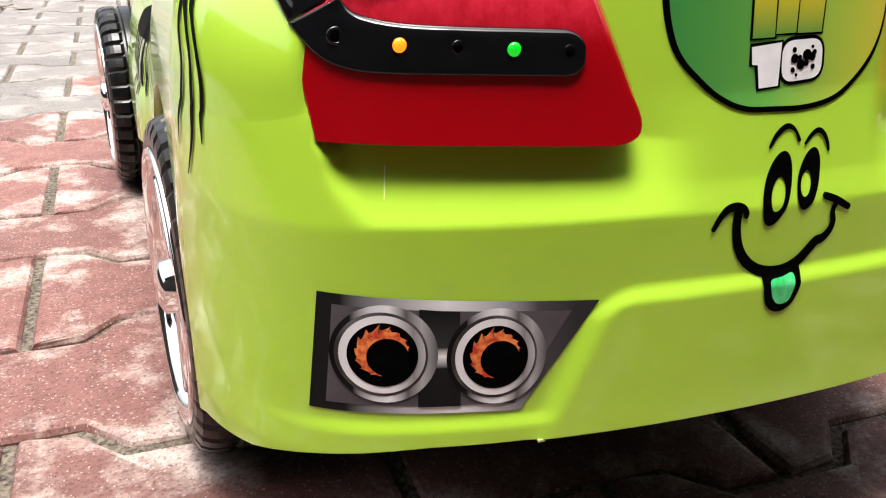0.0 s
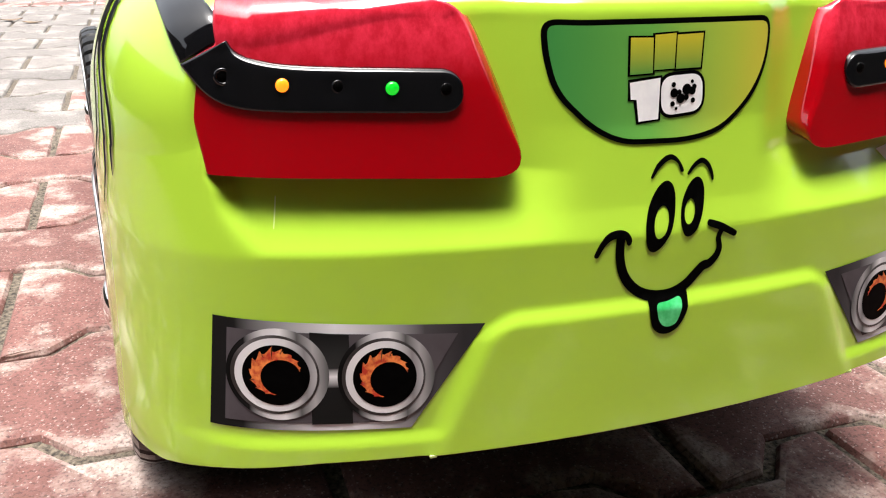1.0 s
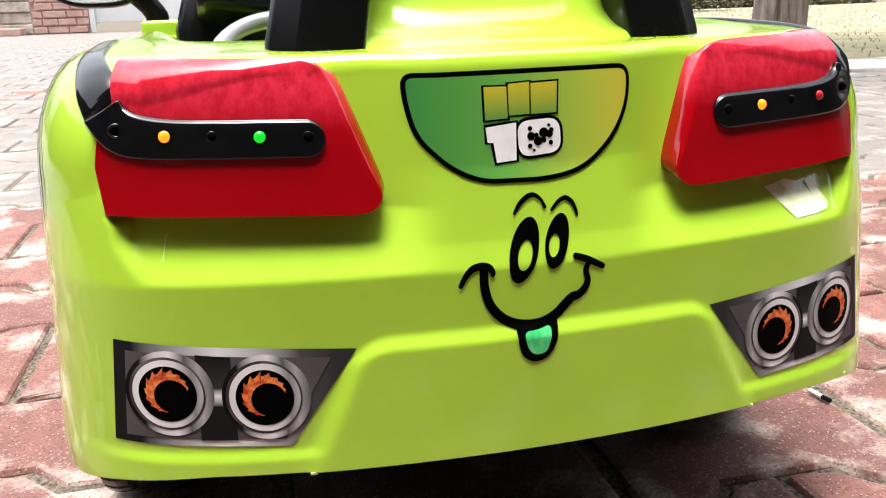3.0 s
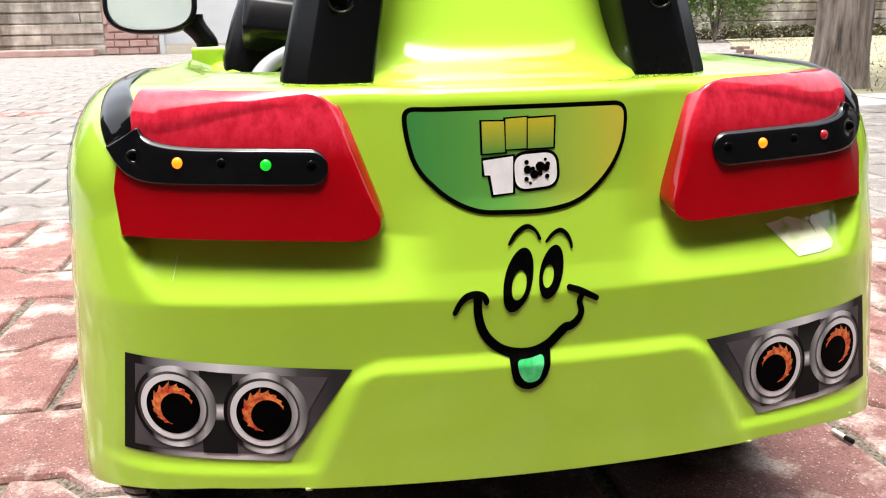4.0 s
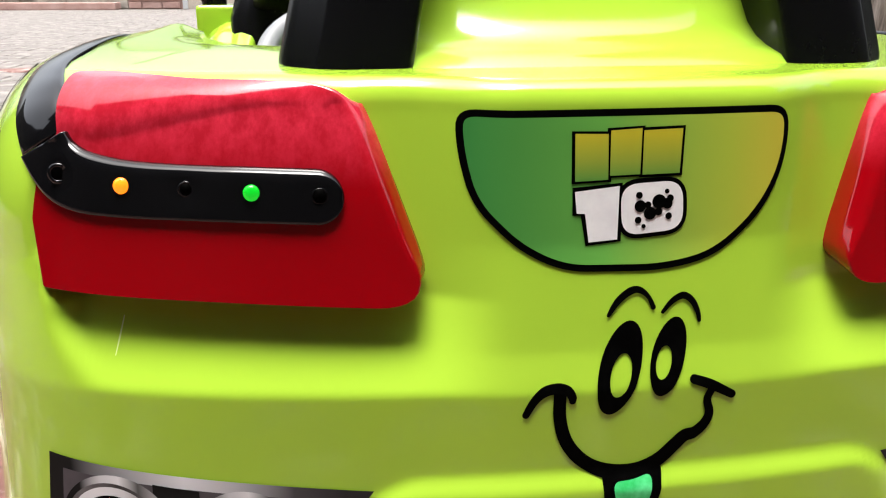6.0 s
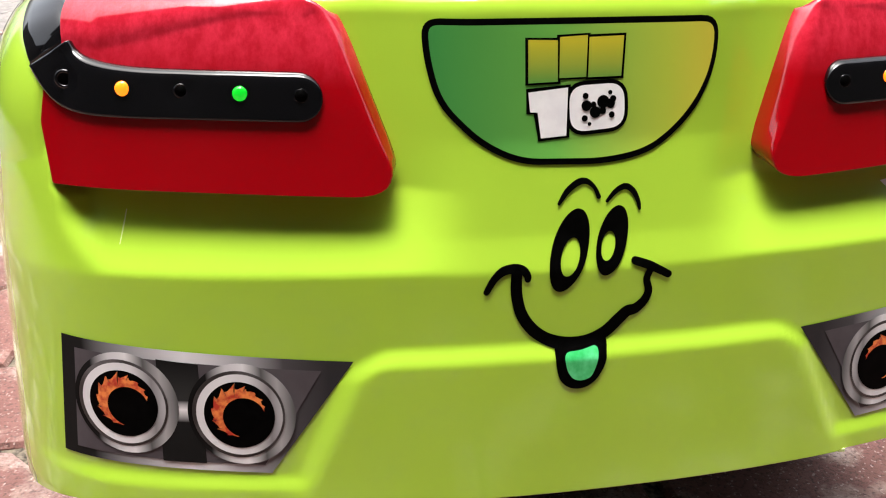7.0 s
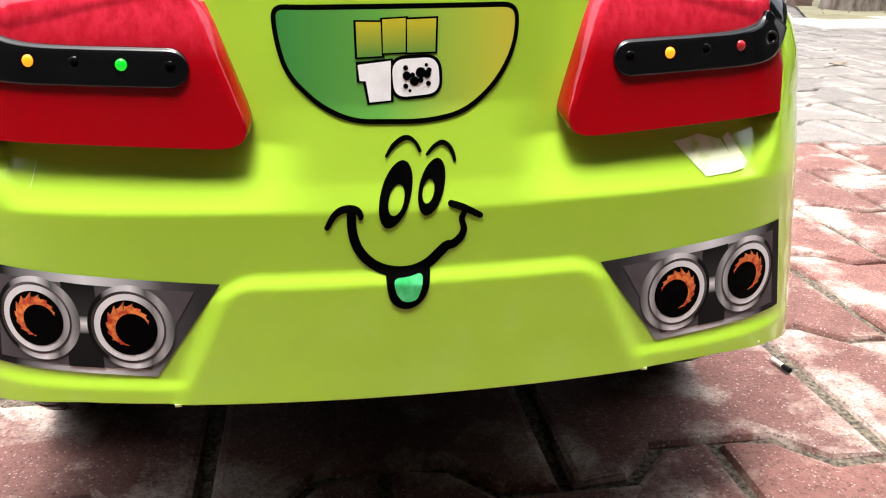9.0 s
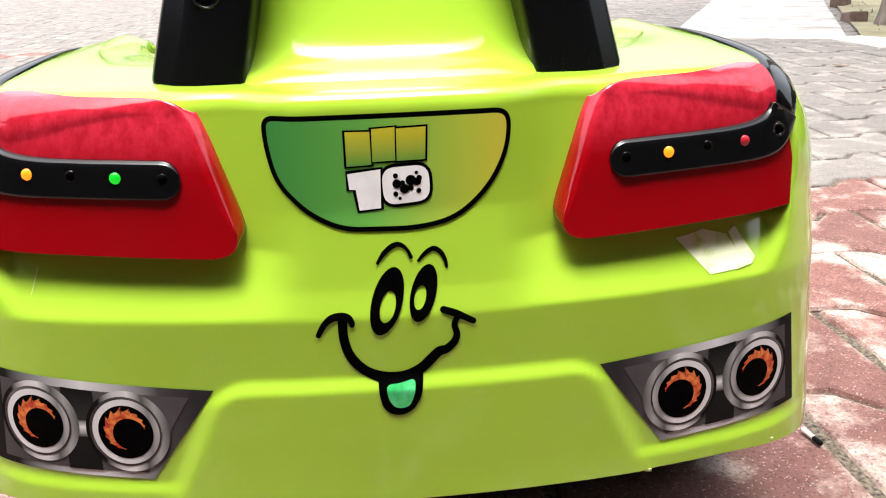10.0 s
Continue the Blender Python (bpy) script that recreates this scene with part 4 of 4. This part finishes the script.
quads = [(j * nx + i, j * nx + i + 1, (j + 1) * nx + i + 1, (j + 1) * nx + i) for j in range(ny - 1) for i in range(nx - 1)]
me = bpy.data.meshes.new("joint_sand")
me.from_pydata([(x, y, min(-0.0008, h)) for (x, y), h in zip(spots, heights)], [], quads)
me.materials.append(JOINT)
me.shade_smooth()
sand = new("joint_sand", me)
sand.parent = ground
tagged(sand, "loose sand in the joints", kind="stuff")

pavement = tagged(new("pavement"), "interlocking zigzag pavers, red near the car and grey beyond, whitish bloom", "pavement", kind="structure")
rng = random.Random(4)
shared = {}
red_far, grey_far = bmesh.new(), bmesh.new()


def is_red(x, k):
    return k < (7 if x < 0.2 else 5) or (k == 8 and -0.45 < x < -0.2) or (k == 20 and x < 0)


for k in range(-17, 71):
    y = START + ROW * (k + 0.5)
    reach = max(4.6, 1.6 + y * 0.62)
    n0, n1 = int((-reach - joint_x(k)) / PITCH) - 1, int((reach - joint_x(k)) / PITCH) + 1
    for n in range(n0, n1):
        x0 = joint_x(k) + n * PITCH
        if x0 > 2.30 + 0.5 * (y - 3.1) and y > 3.0:
            continue
        red = is_red(x0 + PITCH / 2, k)
        near = -1.2 < x0 < 1.25 and -0.6 < y < 2.4
        if near:
            key = (k % 2, red, rng.randrange(3))
            if key not in shared:
                bm = bmesh.new()
                kk = k % 2
                loop = [(x - PITCH / 2, y2 - START - ROW * (kk + 0.5)) for x, y2 in [(a - joint_x(kk), b) for a, b in paver_rings(kk, joint_x(kk))]]
                paver_faces(bm, loop, tilt=(rng.uniform(-0.008, 0.008), rng.uniform(-0.008, 0.008)))
                me = bpy.data.meshes.new("paver")
                bmesh.ops.recalc_face_normals(bm, faces=bm.faces)
                bm.to_mesh(me)
                bm.free()
                me.materials.append(RED_PAVER if red else GREY_PAVER)
                shared[key] = me
            ob = new("paver", shared[key])
            ob.location = (x0 + PITCH / 2, y, rng.uniform(-0.0012, 0.0012))
            ob.parent = pavement
        else:
            paver_faces(red_far if red else grey_far, paver_rings(k, x0), rng.uniform(-0.0015, 0.0015))
for bm, mat in ((red_far, RED_PAVER), (grey_far, GREY_PAVER)):
    tagged(part("far_pavers", bm, mat, pavement, smooth=False), kind="stuff")

# ---- surroundings ----
STONE = mottled("wall_stone", (0.235, 0.208, 0.178), (0.46, 0.415, 0.36), 4.0, 0.9, bumps=0.5, bump_scale=25, distance=0.02)
own = STONE.node_tree.nodes.new("ShaderNodeObjectInfo")
shade = node(STONE, "ShaderNodeHueSaturation")
span = node(STONE, "ShaderNodeMapRange", To_Min=0.82, To_Max=1.12)
link(STONE, own.outputs["Random"], span.inputs[0])
link(STONE, span.outputs[0], shade.inputs["Value"])
link(STONE, bsdf(STONE).inputs["Base Color"].links[0].from_socket, shade.inputs["Color"])
# dark rain streaks running down the wall
squeeze = node(STONE, "ShaderNodeMapping")
squeeze.inputs["Scale"].default_value = (1.6, 1.6, 0.35)
link(STONE, place(STONE), squeeze.inputs[0])
streak = node(STONE, "ShaderNodeMix")
streak.data_type, streak.blend_type = "RGBA", "MULTIPLY"
streak.inputs[0].default_value = 1.0
link(STONE, shade.outputs[0], streak.inputs[6])
link(STONE, ramp(STONE, grain(STONE, 1.0, 7, 0.65, squeeze.outputs[0]), [(0.40, (0.34, 0.31, 0.27)), (0.56, (1, 1, 1))]), streak.inputs[7])
link(STONE, streak.outputs[2], bsdf(STONE).inputs["Base Color"])
PINK = mottled("pink_brick", (0.30, 0.175, 0.15), (0.43, 0.285, 0.25), 3.0, 0.9, bumps=0.4, bump_scale=30, distance=0.02)
PALE = mottled("pale_gate_paint", (0.40, 0.41, 0.42), (0.49, 0.50, 0.51), 1.5, 0.6)
BARK = material("bark", (0.2, 0.16, 0.13), 0.95)
furrow = node(BARK, "ShaderNodeMapping")
furrow.inputs["Scale"].default_value = (1.0, 1.0, 0.12)
link(BARK, place(BARK), furrow.inputs[0])
link(BARK, ramp(BARK, grain(BARK, 26, 7, 0.65, furrow.outputs[0]), [(0.34, (0.05, 0.038, 0.030)), (0.46, (0.165, 0.132, 0.108)), (0.68, (0.33, 0.28, 0.245))]), bsdf(BARK).inputs["Base Color"])
bump(BARK, grain(BARK, 34, 7, 0.7, furrow.outputs[0]), 0.9, 0.03)
LEAF = mottled("leaves", (0.07, 0.14, 0.03), (0.18, 0.28, 0.07), 8, 0.6)


def block_wall(name, x0, x1, y, height, course, length, mat, label):
    wall = tagged(new(name), label, "wall", kind="structure")
    bm = bmesh.new()
    box(bm, (x0, y + 0.03, 0.0), (x1, y + 0.25, height))
    part("wall_core", bm, mat, wall, smooth=False)
    n = int(height / course)
    for j in range(n):
        x = x0 - rng.uniform(0, length)
        while x < x1:
            w = length * rng.uniform(0.75, 1.25)
            a, b = max(x, x0) + 0.008, min(x + w, x1) - 0.008
            if b - a > 0.05:
                bm = bmesh.new()
                box(bm, (a, y + rng.uniform(-0.012, 0.012), j * course + 0.012), (b, y + 0.06, (j + 1) * course - 0.012), 0.012)
                part("stone", bm, mat, wall, smooth=False)
            x += w
    return wall


block_wall("wall_north", -9.5, -3.2, 14.2, 1.02, 0.17, 2.6, STONE, "weathered beige concrete boundary wall in long courses")
block_wall("wall_brick", -3.2, -2.35, 14.2, 0.96, 0.12, 0.3, PINK, "faded pink brick wall section")
block_wall("wall_east", 3.0, 13.5, 15.5, 1.02, 0.17, 2.2, STONE, "grey slatted stone boundary wall behind the lawn")
plinth = tagged(new("wall_plinth"), "low reddish brown plinth along the boundary wall", "plinth", kind="structure")
bm = bmesh.new()
box(bm, (-9.5, 13.75, 0.0), (-3.3, 14.15, 0.11), 0.02)
part("plinth_body", bm, PINK, plinth, smooth=False)
gate = tagged(new("gate"), "pale grey painted metal gate", "gate", kind="structure")
bm = bmesh.new()
box(bm, (-2.3, 14.2, 0.15), (2.95, 14.26, 1.0), 0.01)
part("gate_panel", bm, PALE, gate, smooth=False)
for x in (-2.3, 0.3, 2.9):
    bm = bmesh.new()
    box(bm, (x - 0.04, 14.15, 0.0), (x + 0.04, 14.2, 1.05), 0.008)
    part("gate_post", bm, PALE, gate, smooth=False)

lawn = tagged(new("lawn"), "strip of dry yellowish grass beside the paving", "lawn", kind="stuff")
bm = bmesh.new()
rows = [[(x, y, 0.012 + 0.01 * noise.noise((x, y, 0))) for x in np.linspace(2.3 + 0.50 * (y - 3.3), 15, 30)] for y in np.linspace(3.3, 15.4, 40)]
sheet(rows, bm)
part("lawn_soil", bm, GRASS_SOIL, lawn)
bm = bmesh.new()
for n in range(5000):
    y = 3.6 + 11 * rng.random() ** 1.2
    x = 2.4 + 0.50 * (y - 3.3) + rng.random() * 7
    a, h = rng.uniform(0, 6.28), rng.uniform(0.02, 0.05)
    dx, dy = 0.006 * math.cos(a), 0.006 * math.sin(a)
    bx, by = rng.uniform(-0.03, 0.03), rng.uniform(-0.03, 0.03)
    bm.faces.new([bm.verts.new(p) for p in ((x - dx, y - dy, 0.01), (x + dx, y + dy, 0.01), (x + bx, y + by, h))])
part("grass_blades", bm, GRASS_SOIL, lawn, smooth=False)

kerb = tagged(new("kerb"), "pale worn concrete strip edging the lawn, plus slabs added for sunlit paving", "kerb", kind="structure")
for n in range(7):
    bm = bmesh.new()
    box(bm, (2.2 + 0.52 * n, 3.02, -0.03), (2.2 + 0.52 * n + 0.51, 3.5, 0.012 + 0.004 * (n % 3)), 0.012)
    part("kerb_slab", bm, CONCRETE, kerb, smooth=False)

# added slabs: sunlit white paving beside the lawn, put into pale concrete
for n in range(7):
    bm = bmesh.new()
    box(bm, (-0.42, -0.278, -0.03), (0.42, 0.278, 0.010 + 0.003 * (n % 3)), 0.012, pose(2.02 + 0.25 * n, 3.82 + 0.5 * n, 0, 0, 0, -26.6))
    part("kerb_slab", bm, CONCRETE, kerb, smooth=False)

BRICK = mottled("edging_brick", (0.10, 0.065, 0.052), (0.21, 0.14, 0.115), 12, 0.9, bumps=0.4, bump_scale=60)
for n in range(6):
    y = 4.35 + 1.15 * n + rng.uniform(-0.06, 0.06)
    edging = tagged(new("edging_brick"), "weathered brown brick set along the lawn", "brick", "bricks along the lawn")
    bm = bmesh.new()
    box(bm, (-rng.uniform(0.08, 0.12), -0.05, -0.03), (rng.uniform(0.07, 0.12), 0.05, rng.uniform(0.03, 0.09)), 0.012, pose(2.28 + 0.5 * (y - 3.2), y, 0, 0, rng.uniform(-8, 8), 62 + rng.uniform(-40, 40)))
    part("brick_body", bm, BRICK, edging, smooth=False)


def build_tree(x, y, r):
    tree = tagged(new("tree"), "thick grey-brown tree trunk standing in the lawn", "tree")
    rows = []
    for z in np.linspace(0.0, 4.2, 90):
        flare = 1 + 0.22 * math.exp(-z / 0.12)
        row = []
        for i in range(40):
            a = 2 * math.pi * i / 40
            q = r * flare * (1 - 0.06 * z) * (1 + 0.10 * noise.noise((math.cos(a) * 1.6, math.sin(a) * 1.6, z * 0.7)) + 0.09 * noise.noise((math.cos(a) * 7, math.sin(a) * 7, z * 0.9)) + 0.04 * noise.noise((math.cos(a) * 16, math.sin(a) * 16, z * 3)))
            row.append((x + q * math.cos(a) + 0.03 * z, y + q * math.sin(a), z))
        rows.append(row)
    bm, vs = sheet(rows, closed=True)
    part("trunk", bm, BARK, tree)
    for k in range(6):
        a = k * 1.05
        pts = [Vector((x + 0.12, y, 3.6 + 0.1 * k)), Vector((x + 0.12 + 0.7 * math.cos(a), y + 0.7 * math.sin(a), 4.4 + 0.1 * k)), Vector((x + 0.12 + 1.7 * math.cos(a), y + 1.7 * math.sin(a), 5.0 + 0.15 * k))]
        rows = [ring_at(p.x, p.y, 0.09 * (1 - 0.33 * j), 0.09 * (1 - 0.33 * j), p.z, 10, 2.0) for j, p in enumerate(pts)]
        bm, vs = sheet(rows, closed=True)
        part("limb", bm, BARK, tree)
    bm = bmesh.new()
    for n in range(5000):
        v = Vector((rng.gauss(0, 1), rng.gauss(0, 1), rng.gauss(0, 0.5)))
        p = Vector((x + 0.1, y, 5.2)) + v * 1.0
        leaf_at(bm, p, 0.07)
    part("crown", bm, LEAF, tree, smooth=False)


def leaf_at(bm, p, size):
    d = Vector((rng.gauss(0, 1), rng.gauss(0, 1), rng.gauss(0, 0.6))).normalized()
    e = d.cross(Vector((0.3, 0.2, 1))).normalized()
    bm.faces.new([bm.verts.new(p + d * size * a + e * size * b) for a, b in ((-1, 0), (0, -0.45), (1, 0), (0, 0.45))])


build_tree(2.95, 3.95, 0.150)

shrub = tagged(new("shrub"), "small green shrub against the far wall", "shrub")
bm = bmesh.new()
for n in range(7000):
    lump = n % 9
    leaf_at(bm, Vector((7.2 + 0.28 * (lump - 4) + rng.gauss(0, 0.2), 13.6 + rng.gauss(0, 0.25), 0.95 + 0.35 * math.sin(lump * 1.9) + rng.gauss(0, 0.22))), 0.045)
part("foliage", bm, LEAF, shrub, smooth=False)
bm = bmesh.new()
for k in range(7):
    a = k * 0.9
    sheet([ring_at(7.2 + 0.25 * u * math.cos(a), 13.6 + 0.15 * u * math.sin(a), 0.02, 0.02, u, 8, 2.0) for u in (0.0, 0.5, 1.0)], bm, closed=True)
part("stems", bm, BARK, shrub)

# rank weeds along the foot of the far wall
WEED = mottled("dull_weeds", (0.045, 0.050, 0.022), (0.15, 0.13, 0.065), 5, 0.8)
weeds = tagged(new("weeds"), "dull brown and green weeds along the wall's foot", "weeds", kind="stuff")
bm = bmesh.new()
for n in range(5200):
    x = rng.uniform(4.2, 13.0)
    tall = 0.16 + 0.13 * noise.noise((x * 1.3, 0.0, 7.0)) + 0.05 * noise.noise((x * 5.0, 0.0, 2.0))
    leaf_at(bm, Vector((x, 15.1 + rng.gauss(0, 0.12), max(0.02, tall * rng.random() * 1.5))), rng.uniform(0.03, 0.06))
part("weed_leaves", bm, WEED, weeds, smooth=False)

# unseen dark walls, added round the yard to block sky light and shape reflections
BLOCKER = mottled("light_blocker", (0.016, 0.018, 0.012), (0.040, 0.040, 0.030), 1.2, 0.95, bumps=0.4, bump_scale=30, distance=0.02)


def closing_wall(name, lo, hi, label="unseen plain dark wall, added to block light into the yard", category="wall"):
    wall = tagged(new(name), label, category, kind="structure")
    bm = bmesh.new()
    box(bm, lo, hi)
    part("wall_face", bm, BLOCKER, wall, smooth=False)


closing_wall("wall_south", (-5.2, -1.8, 0.0), (4.6, -1.5, 3.3))
# the eave is added too: it shades the ground and trims the sky's reflection
closing_wall("porch_eave", (-5.2, -1.5, 3.12), (4.6, -0.9, 3.3), "unseen plain dark eave, added to cut overhead light", "eave")
closing_wall("wall_southeast", (4.6, -1.8, 0.0), (4.9, 0.35, 2.4))
closing_wall("wall_northeast", (4.6, 1.5, 0.0), (4.9, 4.6, 1.4))
closing_wall("wall_west", (-5.5, -1.8, 0.0), (-5.2, 6.0, 2.2))

# ---- a small stub lying beside the car ----
STUB = (0.386, 0.216, -80)
stub = tagged(new("stub"), "small pale stub with a dark end lying on the pavers", "litter")
STUB_PALE = mottled("stub_paper", (0.55, 0.50, 0.42), (0.72, 0.68, 0.60), 200, 0.8)
for name, x0, x1, mat, text in (("stub_paper", 0.0, 0.016, STUB_PALE, "pale paper"), ("stub_end", 0.016, 0.026, CHASSIS, "burnt dark end")):
    bm = bmesh.new()
    bmesh.ops.create_cone(bm, cap_ends=True, segments=14, radius1=0.0026, radius2=0.0024, depth=x1 - x0)
    bmesh.ops.transform(bm, matrix=pose(STUB[0], STUB[1], 0.0034, 0, 0, STUB[2]) @ pose((x0 + x1) / 2, 0, 0, 0, 90, 0), verts=bm.verts)
    part(name, bm, mat, stub, text)


# ---- dry leaves on the paving ----
DRY_LEAF = mottled("dry_leaf", (0.10, 0.065, 0.04), (0.26, 0.18, 0.11), 60, 0.85, bumps=0.3, bump_scale=150)


def build_leaf(x, y, turn, length, curl):
    rows = []
    for i in range(13):
        u = i / 12
        half = length * 0.24 * math.sin(math.pi * u ** 0.85) + 0.0006
        lift = 0.004 + curl * length * (2 * u - 1) ** 2
        rows.append([(length * (u - 0.5), half * v, lift + 0.35 * curl * length * v * v) for v in (-1, -0.5, 0, 0.5, 1)])
    top_side, vs = sheet(rows)
    under = [[(a, b, c - 0.0012) for a, b, c in row] for row in rows]
    sheet([row[::-1] for row in under], top_side)
    bmesh.ops.transform(top_side, matrix=pose(x, y, 0, 0, 0, turn), verts=top_side.verts)
    leaf = part("dry_leaf", top_side, DRY_LEAF)
    tagged(leaf, "curled dry brown leaf lying on the pavers", "leaf", "dry leaves on the paving")


for x, y, turn, length, curl in ((-0.723, 3.40, 20, 0.085, 0.07), (-0.640, 3.31, -15, 0.075, 0.05), (1.645, 2.06, 8, 0.075, 0.06), (1.775, 2.58, -20, 0.06, 0.06)):
    build_leaf(x, y, turn, length, curl)
